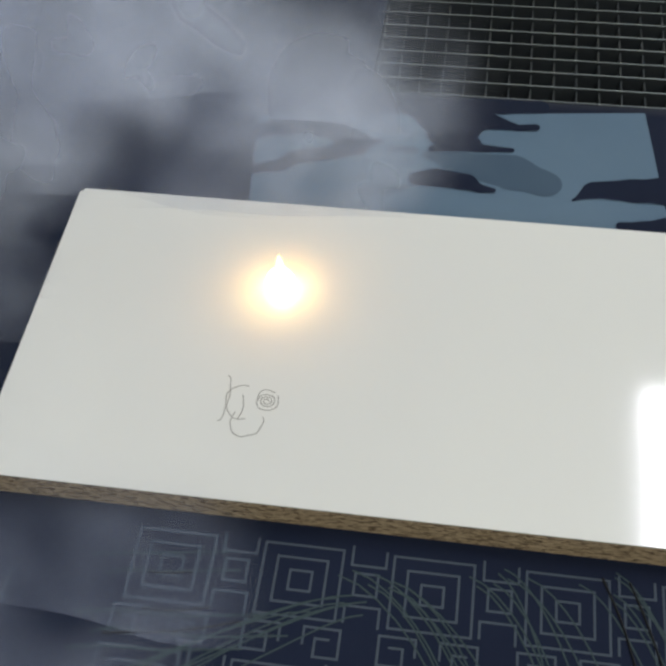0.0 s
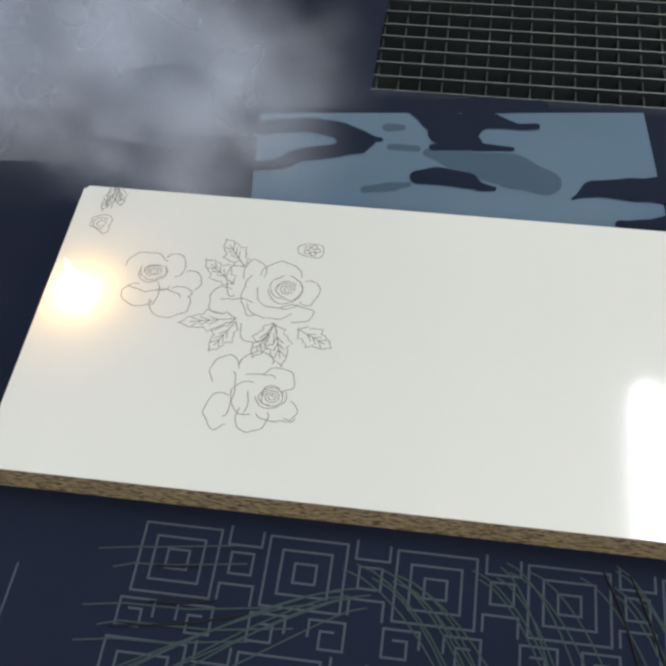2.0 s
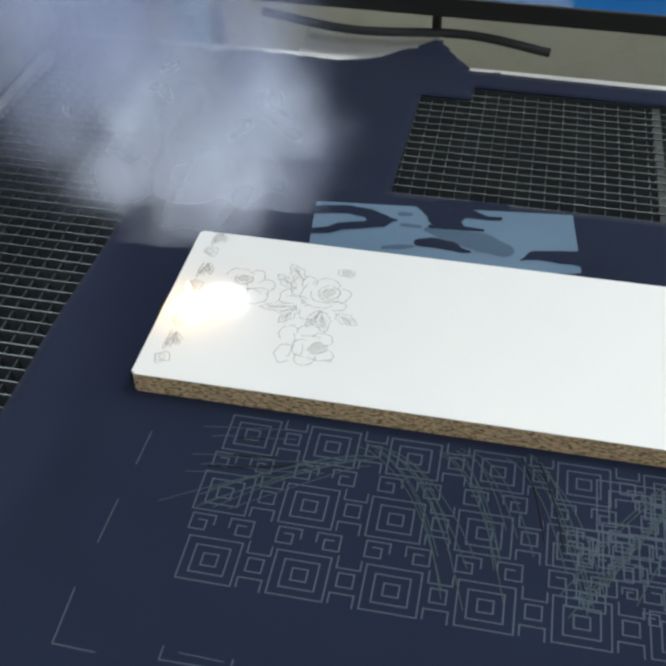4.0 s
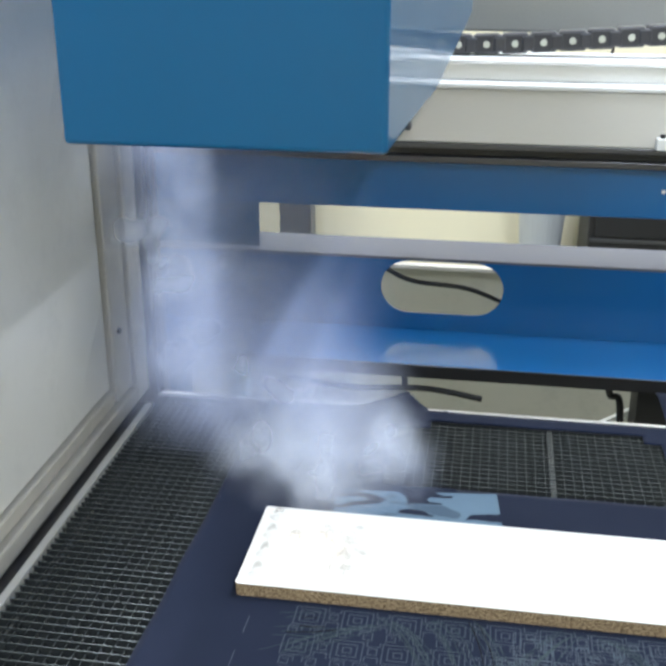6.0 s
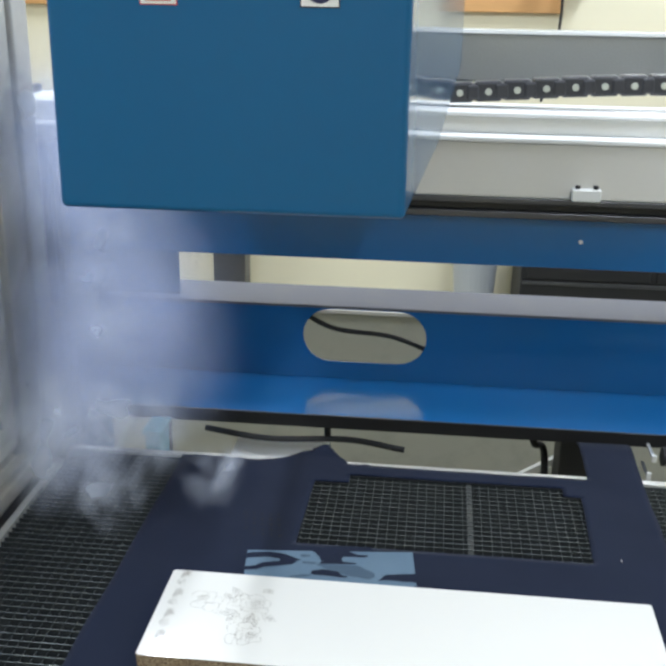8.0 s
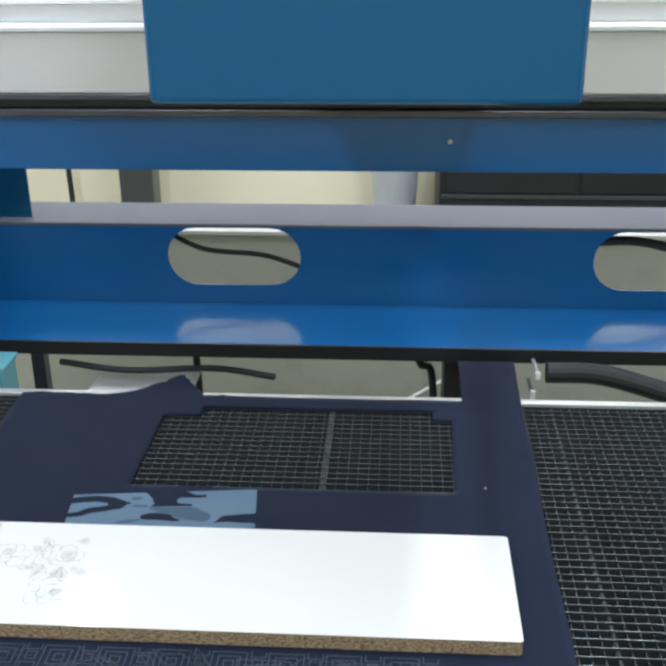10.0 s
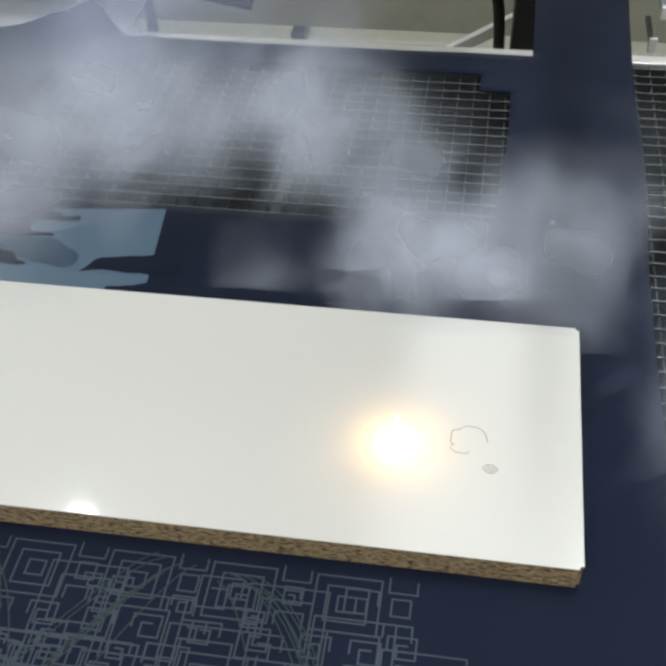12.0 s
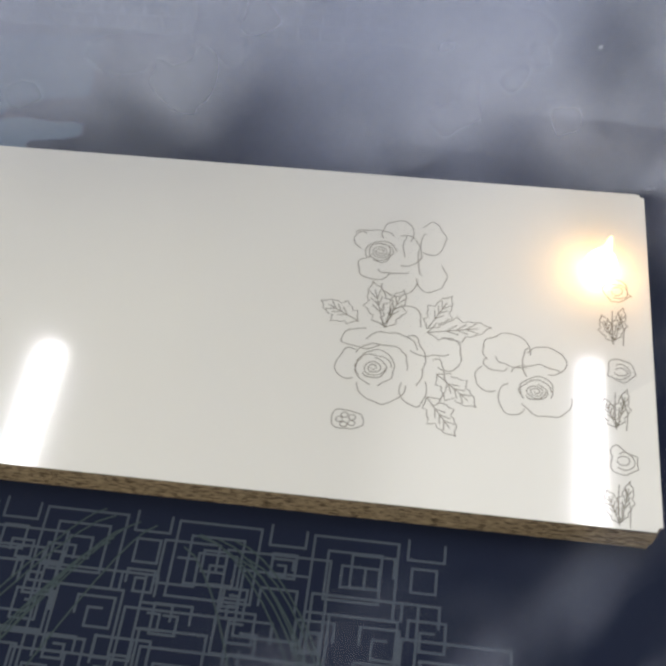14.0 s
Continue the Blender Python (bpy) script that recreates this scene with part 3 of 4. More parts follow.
def cloth_patterns(thing):
    z, w = -0.0002, 0.0015
    rng = random.Random(11)
    pitch = 0.0805

    def floor_y(x):
        return -0.215 if x < 0.52 else -0.285

    def greek(bm, cx, cy, s, q, zz):
        """A stepped key stroke that winds in on itself, mirrored by q."""
        pts = [(-0.018, 0.0), (-0.018, 0.014), (0.012, 0.014), (0.012, -0.010), (-0.008, -0.010), (-0.008, 0.005), (0.003, 0.005)]
        straight(bm, [(cx + q * s * x, cy + s * y) for x, y in pts], w, zz)
    for row in range(4):
        cy = -0.036 - 0.0755 * row
        for col in range(8):
            cx = 0.136 + pitch * col - 0.007 * (row % 2)
            if cy < floor_y(cx) or cx > 0.76:
                continue
            for half in (0.0245, 0.0155, 0.0068):
                bm = bmesh.new()
                outer, inner = ([bm.verts.new((cx + sx * h, cy + sy * (h - half * 0.07), z)) for sx, sy in ((-1, -1), (1, -1), (1, 1), (-1, 1))] for h in (half + w / 2, half - w / 2))
                for k in range(4):
                    bm.faces.new((outer[k], outer[(k + 1) % 4], inner[(k + 1) % 4], inner[k]))
                part("faded_square", bm, M["denim_line"], thing)
    # the meander between the squares: stepped keys and small squares
    bm = bmesh.new()
    for row in range(4):
        for col in range(9):
            cx, cy = 0.136 + pitch * (col - 0.5) - 0.007 * (row % 2), -0.036 - 0.0755 * row
            if cy < floor_y(cx) or cx > 0.77 or cx < 0.11:
                continue
            nested_square(bm, cx, cy + 0.002, 0.016, 1, w, z + 0.0001)
            straight(bm, [(cx - 0.011, cy - 0.022), (cx - 0.011, cy - 0.012), (cx + 0.010, cy - 0.012), (cx + 0.010, cy - 0.024)], w, z + 0.0001)
            straight(bm, [(cx + 0.011, cy + 0.024), (cx + 0.011, cy + 0.014), (cx - 0.010, cy + 0.014), (cx - 0.010, cy + 0.026)], w, z + 0.0001)
    for row in range(3):
        for col in range(16):
            cx, cy = 0.116 + pitch / 2 * col, -0.074 - 0.0755 * row
            if cy < floor_y(cx) + 0.03 or cx > 0.77:
                continue
            greek(bm, cx, cy, 0.72, 1 if col % 2 else -1, z + 0.0002)
    # a second, coarser run of frames laid over it towards the other end
    for i in range(6):
        cx = 0.50 + 0.052 * i
        for half in (0.030, 0.019):
            dy = -0.058 - 0.020 * (i % 3)
            straight(bm, [(cx - half, dy - half), (cx + half, dy - half), (cx + half, dy + half), (cx - half, dy + half)], w, z + 0.0003, True)
    for i in range(44):
        greek(bm, rng.uniform(0.44, 0.75), rng.uniform(-0.19, -0.03), rng.uniform(0.4, 1.1), rng.choice((-1, 1)), z + 0.00032 + 0.000002 * i)
    tagged(part("meander_pattern", bm, M["denim_line"], thing, "faded stepped meander lines"), kind="stuff")
    # long blade-like arcs in bundles, sweeping away from two crowns
    for crown, aim, count in (((0.250, -0.040), (-0.13, -0.085), 7), ((0.262, -0.030), (0.085, -0.16), 8), ((0.335, -0.020), (0.06, -0.15), 7),
                              ((0.400, -0.020), (0.05, -0.16), 6), ((0.560, -0.020), (-0.10, -0.15), 7), ((0.620, -0.020), (0.08, -0.17), 7)):
        for i in range(count):
            bm = bmesh.new()
            ox, oy = crown[0] + rng.gauss(0, 0.012), crown[1] + rng.gauss(0, 0.006)
            ex, ey = aim[0] * rng.uniform(0.75, 1.25), aim[1] * rng.uniform(0.6, 1.05)
            bow = rng.uniform(0.1, 0.3) * (1 if aim[0] > 0 else -1)
            pts = [(ox + ex * u + bow * ex * math.sin(math.pi * u) * 0.35, oy + ey * u ** 1.5) for u in (k / 10 for k in range(11))]
            ribbon(bm, pts, 0.0011, z + 0.0004 + 0.00002 * i)
            part("blade_stroke", bm, M["denim_blade"], thing)
    for i, (y, x1) in enumerate(((-0.031, 0.14), (-0.042, 0.15), (-0.068, 0.17), (-0.079, 0.185), (-0.09, 0.16))):
        bm = bmesh.new()
        ribbon(bm, [(0.085 + 0.012 * (i % 2), y - 0.004), (0.11, y), (x1 - 0.02, y + 0.001), (x1 + 0.03, y + 0.008)], 0.0012, z + 0.0006)
        part("blade_stroke", bm, M["denim_blade"], thing)
    # black threads left lying on the cloth
    for k, way in enumerate((((0.398, -0.012), (0.409, -0.040), (0.418, -0.075), (0.424, -0.110)), ((0.414, -0.013), (0.424, -0.040), (0.434, -0.075), (0.441, -0.115)),
                             ((0.123, -0.042), (0.137, -0.041), (0.150, -0.039)), ((0.125, -0.065), (0.145, -0.064), (0.165, -0.060)), ((0.105, -0.083), (0.150, -0.076), (0.185, -0.066)))):
        bm = tube_bm([(x, y, 0.0006) for x, y in way], 0.0007, 6, 8)
        part("black_thread", bm, M["burnt"], thing, "loose black thread")
    # corner mark and dashed frame
    bm = bmesh.new()
    straight(bm, [(0.037, -0.051), (0.036, -0.094)], 0.0014, z)
    part("faded_dash", bm, M["denim_line"], thing)
    bm = bmesh.new()
    straight(bm, [(0.034, -0.139), (0.033, -0.188)], 0.0014, z)
    part("faded_dash", bm, M["denim_line"], thing)
    bm = bmesh.new()
    straight(bm, [(0.031, -0.237), (0.033, -0.291), (0.070, -0.292)], 0.0014, z)
    part("faded_corner", bm, M["denim_line"], thing)
    for i in range(7):
        x = 0.123 + 0.0975 * i
        bm = bmesh.new()
        straight(bm, [(x, -0.276), (x, -0.288), (x + 0.059, -0.287), (x + 0.059, -0.277)], 0.0013, z)
        straight(bm, [(x + 0.014, -0.279), (x + 0.052, -0.280)], 0.001, z + 0.0001)
        part("faded_dash", bm, M["denim_line"], thing)
    # camouflage patch
    turn = radians(5.9)

    def at(u, v):
        """Along the patch's top edge from its rear left corner, and down from it."""
        return (0.115 + u * math.cos(turn) + v * math.sin(turn), 0.374 + u * math.sin(turn) - v * math.cos(turn))

    def brush(name, way, material, zz, seed):
        """A camouflage shape: one soft brush stroke of changing width."""
        b = bmesh.new()
        line = []
        for (x0, y0, r0), (x1, y1, r1) in zip(way, way[1:]):
            for k in range(8):
                u = k / 8
                e = u * u * (3 - 2 * u)
                line.append((x0 + (x1 - x0) * u, y0 + (y1 - y0) * u, r0 + (r1 - r0) * e))
        line.append(way[-1])
        rims = ([], [])
        for k, (x, y, r) in enumerate(line):
            a, c = line[max(k - 1, 0)], line[min(k + 1, len(line) - 1)]
            d = Vector((c[0] - a[0], c[1] - a[1])).normalized()
            r = 1.28 * r * (1 + 0.10 * noise.noise((x * 90, y * 90, seed)))
            for side, rim in zip((1, -1), rims):
                rim.append((x - side * d.y * r, y + side * d.x * r))
        for end, rim_end in ((line[0], 0), (line[-1], -1)):
            l, q = rims[0][rim_end], rims[1][rim_end]
            rr = math.hypot(l[0] - end[0], l[1] - end[1])
            a0 = math.atan2(l[1] - end[1], l[0] - end[0])
            cap = [(end[0] + rr * math.cos(a0 + (math.pi if rim_end == 0 else -math.pi) * i / 8), end[1] + rr * math.sin(a0 + (math.pi if rim_end == 0 else -math.pi) * i / 8)) for i in range(1, 5)]
            back = [(end[0] + rr * math.cos(a0 + (math.pi if rim_end == 0 else -math.pi) * (8 - i) / 8), end[1] + rr * math.sin(a0 + (math.pi if rim_end == 0 else -math.pi) * (8 - i) / 8)) for i in range(1, 5)]
            if rim_end == 0:
                rims[0][:0], rims[1][:0] = cap[::-1], back[::-1]
            else:
                rims[0].extend(cap)
                rims[1].extend(back)
        left, right = [[b.verts.new((x, y, zz + 0.00001 * k)) for k, (x, y) in enumerate(rim)] for rim in rims]
        for k in range(len(left) - 1):
            b.faces.new((right[k], right[k + 1], left[k + 1], left[k]))
        return part(name, b, material, patch)
    base = bmesh.new()
    corners = [at(0, 0), at(0.326, 0), at(0.326, 0.16), at(0, 0.16)]
    base.faces.new([base.verts.new((x, y, z)) for x, y in corners][::-1])
    for f in base.faces:
        if f.normal.z < 0:
            f.normal_flip()
    patch = part("camouflage_patch", base, M["denim_faded"], thing, "faded blue-grey camouflage patch")
    for k, way in enumerate(([(0.263, 0.340, 0.004), (0.295, 0.331, 0.011), (0.329, 0.327, 0.015), (0.357, 0.316, 0.011)], [(0.215, 0.293, 0.003), (0.235, 0.298, 0.004), (0.249, 0.302, 0.002)],
                             [(0.226, 0.367, 0.004), (0.237, 0.368, 0.003)], [(0.231, 0.344, 0.003), (0.252, 0.344, 0.003)])):
        brush("camouflage_tone", way, M["denim_half"], z + 0.0001, k)
    darks = ([(0.106, 0.349, 0.006), (0.131, 0.358, 0.007), (0.159, 0.363, 0.007), (0.186, 0.359, 0.008), (0.203, 0.346, 0.011), (0.186, 0.334, 0.006), (0.155, 0.325, 0.006), (0.143, 0.314, 0.005), (0.113, 0.306, 0.004)],
             [(0.197, 0.352, 0.009), (0.221, 0.351, 0.002)],
             [(0.250, 0.390, 0.007), (0.272, 0.378, 0.013), (0.287, 0.370, 0.013), (0.301, 0.386, 0.010), (0.335, 0.378, 0.003), (0.349, 0.380, 0.003)],
             [(0.275, 0.365, 0.012), (0.298, 0.356, 0.006)], [(0.270, 0.398, 0.007), (0.300, 0.402, 0.008), (0.352, 0.406, 0.006)], [(0.266, 0.347, 0.003), (0.294, 0.351, 0.004), (0.330, 0.351, 0.002)],
             [(0.257, 0.311, 0.006), (0.272, 0.314, 0.008), (0.296, 0.311, 0.007), (0.306, 0.305, 0.004), (0.317, 0.304, 0.002)],
             [(0.380, 0.300, 0.001), (0.397, 0.313, 0.007), (0.430, 0.315, 0.010), (0.463, 0.318, 0.012)], [(0.417, 0.276, 0.004), (0.441, 0.274, 0.008), (0.461, 0.281, 0.009)])
    for k, way in enumerate(darks):
        brush("camouflage_shape", way, M["denim"], z + 0.0007, 20 + k)
    # a field of small burnt holes
    bm = bmesh.new()
    for i in range(5):
        for j in range(5):
            x, y = 0.084 + 0.0175 * i + 0.004 * j, 0.516 - 0.0205 * j + rng.gauss(0, 0.001)
            if i == 0 and j == 4:
                continue
            r = rng.uniform(0.0030, 0.0046)
            bm.faces.new([bm.verts.new((x + r * math.cos(a), y + r * 0.9 * math.sin(a), z + 0.0004)) for a in (2 * math.pi * q / 10 for q in range(10))])
    tagged(part("burnt_holes", bm, M["burnt"], thing, "field of small burnt holes"), kind="stuff")
    part("lint", rod_bm(0.0016, 0.0012, (0.848, 0.430, 0.0006), "z", 8), M["sticker_white"], thing, "white speck of lint")


# ---------------------------------------------------------------- the board and its engraving
def wobble(line, amount, seed):
    return [(x + amount * noise.noise((x * 130, y * 130, seed)), y + amount * noise.noise((x * 130, y * 130, seed + 50))) for x, y in line]


def arc(cx, cy, rx, ry, a0, a1, n=18, rot=0.0):
    out = []
    for i in range(n + 1):
        a = radians(a0 + (a1 - a0) * i / n)
        x, y = rx * math.cos(a), ry * math.sin(a)
        out.append((cx + x * math.cos(rot) - y * math.sin(rot), cy + x * math.sin(rot) + y * math.cos(rot)))
    return out


def rose_lines(heart, r, petals, seed):
    """A rose drawn in outline: a wound heart and open petals (middle, half axes, from angle to angle)."""
    hx, hy = heart
    lines = [wobble([(hx + (0.001 + 1.5 * r * i / 44) * math.cos(0.36 * i), hy + (0.001 + 1.25 * r * i / 44) * math.sin(0.36 * i)) for i in range(45)], 0.0008, seed)]
    for i, (cx, cy, rx, ry, a0, a1) in enumerate(petals):
        pts = arc(cx, cy, rx, ry, a0, a1, 30)
        mid = len(pts) // 2
        pts = [(cx + (x - cx) * (1 - 0.10 * math.exp(-((k - mid - 3) / 3) ** 2)), cy + (y - cy) * (1 - 0.10 * math.exp(-((k - mid - 3) / 3) ** 2))) for k, (x, y) in enumerate(pts)]
        lines.append(wobble(wobble(pts, 0.0015, seed + i), 0.0006, seed + 30 + i))
    for f, a0, a1 in ((2.1, 30, 265), (2.9, 185, 400)):
        lines.append(wobble(wobble(arc(hx, hy, f * r, f * r * 0.85, a0, a1, 24), 0.0016, seed + f), 0.0006, seed + 60))
    return lines


def leaf_lines(tip, base, wide, seed):
    """A toothed leaf with a midrib and side veins."""
    t, b = Vector(tip), Vector(base)
    d = t - b
    ln = d.length
    d, s = d.normalized(), Vector((-d.normalized().y, d.normalized().x))
    lines = []
    for side in (-1, 1):
        pts = []
        for i in range(13):
            u = i / 12
            wdt = wide * math.sin(math.pi * u ** 0.85) * (1 + 0.35 * (1 if i % 4 == 2 else 0) - 0.25 * (1 if i % 4 == 3 else 0))
            p = b + d * ln * u + s * side * wdt
            pts.append((p.x, p.y))
        lines.append(wobble(pts, 0.0007, seed + side))
    lines.append([tuple(b + d * ln * u) for u in (0.0, 0.3, 0.55, 0.8)])
    for u in (0.3, 0.45, 0.6):
        for side in (-1, 1):
            p = b + d * ln * u
            q = p + d * ln * 0.18 + s * side * wide * 0.5
            lines.append([tuple(p), tuple(q)])
    return lines


def engrave(name, lines, parent, width=0.00062, label=""):
    bm = bmesh.new()
    for ln in lines:
        ribbon(bm, ln, width, 0)
    return part(name, bm, M["engraving"], parent, label)


def board():
    thing = tagged(new("shelf_board"), "white laminated particle board with engraved roses, lying on the denim", "board")
    core = span(0.0006, L - 0.0006, 0.0006, D - 0.0006, 0.0, H - 0.0012)
    bmesh.ops.bevel(core, geom=[e for e in core.edges if abs(e.verts[0].co.z - e.verts[1].co.z) > 1e-3], offset=0.003, segments=3, affect="EDGES")
    part("core", core, M["chipboard"], thing, "raw brown chipboard core")
    b = bmesh.new()
    me = box_bm(L, D, 0.0012, (L / 2, D / 2, H - 0.0006), 0)
    up = [e for e in me.edges if abs(e.verts[0].co.z - e.verts[1].co.z) > 1e-5]
    bmesh.ops.bevel(me, geom=up, offset=0.003, segments=3, affect="EDGES")
    b.free()
    part("laminate", me, M["laminate"], thing, "glossy white laminate skin")
    items = []
    low, top = H - 0.0008, H + 0.00012

    def put(name, lines, t, label=""):
        o = engrave(name, lines, thing, label=label)
        items.append((o, t))

    def flip(lines):
        return [[(0.872 - x, 0.2545 - y) for x, y in ln] for ln in lines]
    roses = [("a", (0.0745, 0.171), 0.0034, [(0.074, 0.170, 0.010, 0.0102, 150, 400), (0.068, 0.176, 0.0151, 0.0124, 190, 20), (0.088, 0.177, 0.0091, 0.0114, 140, -70),
                                             (0.069, 0.148, 0.013, 0.0102, 95, 330), (0.093, 0.143, 0.015, 0.0133, 170, 395), (0.074, 0.159, 0.0161, 0.0073, 200, 350),
                                             (0.085, 0.147, 0.0141, 0.0082, 110, 10), (0.076, 0.150, 0.0071, 0.0124, -60, 60), (0.103, 0.165, 0.0091, 0.0092, 120, -60), (0.099, 0.153, 0.0081, 0.0061, 150, -40)]),
             ("b", (0.174, 0.165), 0.0040, [(0.173, 0.164, 0.012, 0.0132, 100, 440), (0.170, 0.160, 0.0171, 0.0141, 160, 340), (0.168, 0.176, 0.015, 0.0141, 185, 0), (0.189, 0.163, 0.0091, 0.0112, 110, -110),
                                            (0.184, 0.144, 0.0141, 0.0073, 150, -100), (0.166, 0.150, 0.0181, 0.0132, 185, 330), (0.148, 0.178, 0.0081, 0.0122, 215, -20), (0.129, 0.150, 0.0091, 0.0122, 55, 300),
                                            (0.158, 0.128, 0.0112, 0.0122, 165, 375), (0.136, 0.171, 0.0071, 0.0163, 80, 290), (0.152, 0.159, 0.0091, 0.0204, 130, 290), (0.141, 0.149, 0.0122, 0.0032, 20, 160)]),
             ("c", (0.1785, 0.0735), 0.0036, [(0.179, 0.074, 0.0075, 0.0081, 60, 400), (0.181, 0.087, 0.012, 0.0092, 155, -70), (0.191, 0.064, 0.0061, 0.0071, 85, -110), (0.184, 0.061, 0.0132, 0.0061, 190, 345),
                                              (0.168, 0.056, 0.011, 0.0112, 140, 390), (0.164, 0.071, 0.0132, 0.0132, 85, 285), (0.145, 0.059, 0.0091, 0.0143, 55, 315), (0.143, 0.091, 0.010, 0.0122, 10, 235),
                                              (0.164, 0.098, 0.011, 0.0112, 5, 185), (0.150, 0.073, 0.0032, 0.0175, 100, -100), (0.161, 0.068, 0.003, 0.0092, 70, -80), (0.169, 0.084, 0.0122, 0.0071, 150, 30)])]
    leaves = [((0.121, 0.207), (0.140, 0.182), 0.0075), ((0.110, 0.186), (0.135, 0.165), 0.0075), ((0.103, 0.127), (0.143, 0.135), 0.0075), ((0.129, 0.105), (0.143, 0.132), 0.0070),
              ((0.160, 0.103), (0.170, 0.134), 0.0065), ((0.181, 0.098), (0.171, 0.133), 0.0075), ((0.213, 0.117), (0.187, 0.131), 0.0075)]
    left_t, right_t, right_s = {"a": 0.12, "b": 0.2, "c": -0.1}, {"a": 11.9, "b": 13.1, "c": 13.15}, {"a": 1.0, "b": 0.2, "c": 0.15}
    for key, c, r, petals in roses:
        ls = rose_lines(c, r, petals, len(petals) * 7)
        for i, (ln, fl) in enumerate(zip(ls, flip(ls))):
            late = 0.9 * (i % 5) / 5
            put("engraved_petal" if i else "engraved_heart", [ln], max(0.0, left_t[key] + 0.3 * late))
            put("engraved_petal" if i else "engraved_heart", [fl], right_t[key] + late * right_s[key])
    for i, (t, b_, w) in enumerate(leaves):
        ls = leaf_lines(t, b_, w, i * 3 + 1)
        put("engraved_leaf", ls, 0.62 + 0.1 * i)
        put("engraved_leaf", flip(ls), 12.75 + 0.12 * i)
    em = [wobble(arc(0.1865, 0.203, 0.009 + 0.001 * math.cos(q), 0.007, 0, 360, 30), 0.0022, 5 + q) for q in range(1)]
    for q in range(5):
        a = 2 * math.pi * q / 5
        em.append(arc(0.1865 + 0.0042 * math.cos(a), 0.203 + 0.0034 * math.sin(a), 0.0022, 0.0018, 0, 360, 10))
    put("engraved_flower", em, 1.25)
    put("engraved_flower", flip(em), 13.3)
    # the border sprigs along both short ends
    for i in range(4):
        y = 0.2415 - 0.061 * i
        ls = leaf_lines((0.020, y - 0.017), (0.026, y + 0.009), 0.0040, 70 + i) + leaf_lines((0.034, y - 0.010), (0.027, y + 0.010), 0.0045, 80 + i)
        ls += [wobble([(0.027, y + 0.012), (0.0275, y), (0.027, y - 0.014)], 0.001, i), wobble([(0.021, y + 0.012), (0.0205, y), (0.023, y - 0.012)], 0.001, i + 9)]
        cy = y - 0.0295
        ls2 = [wobble(arc(0.0235, cy, 0.0085, 0.0085, 0, 360, 24), 0.004, 90 + i), wobble(arc(0.0235, cy, 0.0035, 0.003, 0, 330, 14), 0.0012, 95 + i), wobble(arc(0.0235, cy, 0.006, 0.0055, 60, 300, 14), 0.0015, 99 + i)]
        put("engraved_sprig", ls, 1.72 + 0.5 * i)
        put("engraved_flower", ls2, 1.93 + 0.5 * i)
        put("engraved_sprig", flip(ls), 13.38 + 0.19 * i)
        put("engraved_flower", flip(ls2), 13.48 + 0.19 * i)
    return thing, items, low, top


# ---------------------------------------------------------------- laser spot and smoke
def flame():
    thing = tagged(new("laser_flame"), "bright yellow-white flame where the laser burns the laminate", "flame")
    b = bmesh.new()
    bmesh.ops.create_uvsphere(b, u_segments=20, v_segments=14, radius=1)
    for v in b.verts:
        z = v.co.z
        k = 1 - 0.55 * max(0, z) ** 1.2
        v.co = Vector((v.co.x * 0.0105 * k, v.co.y * 0.0105 * k, 0.008 + (z * 0.009 if z < 0 else z * 0.016)))
    part("core", b, M["flame_core"], thing)
    b = bmesh.new()
    bmesh.ops.create_cone(b, cap_ends=True, segments=14, radius1=0.0042, radius2=0.0012, depth=0.016)
    bmesh.ops.translate(b, verts=b.verts, vec=(0.001, 0, 0.027))
    part("tip", b, M["flame_tip"], thing)
    return thing


def puff_mesh(seed, sheets, material):
    """A puff of smoke: rumpled veils, one behind the other."""
    rng = random.Random(seed)
    bm = bmesh.new()
    axis = Vector((rng.gauss(0, 0.02), -0.80, 0.6)).normalized()
    turn = axis.to_track_quat("Z", "Y").to_matrix()
    for s in range(sheets):
        off = axis * (0.28 * (2 * s / max(1, sheets - 1) - 1) if sheets > 1 else 0)
        grid = []
        for i in range(9):
            ring = []
            for j in range(24):
                r, a = 1.0 * i / 8, 2 * math.pi * j / 24
                x, y = r * math.cos(a), r * math.sin(a)
                ring.append(bm.verts.new(turn @ Vector((x, y, 0.07 * noise.noise((x * 1.4 + seed, y * 1.4, s * 3.1)))) + off))
            grid.append(ring)
        for i in range(8):
            for j in range(24):
                bm.faces.new((grid[i][j], grid[i][(j + 1) % 24], grid[i + 1][(j + 1) % 24], grid[i + 1][j]))
    bmesh.ops.remove_doubles(bm, verts=bm.verts[:], dist=1e-5)
    me = bpy.data.meshes.new("smoke_puff")
    bm.to_mesh(me)
    bm.free()
    for f in me.polygons:
        f.use_smooth = True
    me.materials.append(material)
    return me


def puff(i, thick, size):
    o = new("smoke_puff", PUFFS[int(thick)][i % 5])
    o.scale = (size, size, size)
    return tagged(o, "soft grey-blue smoke puff drifting off the engraving", "smoke", "smoke plume")


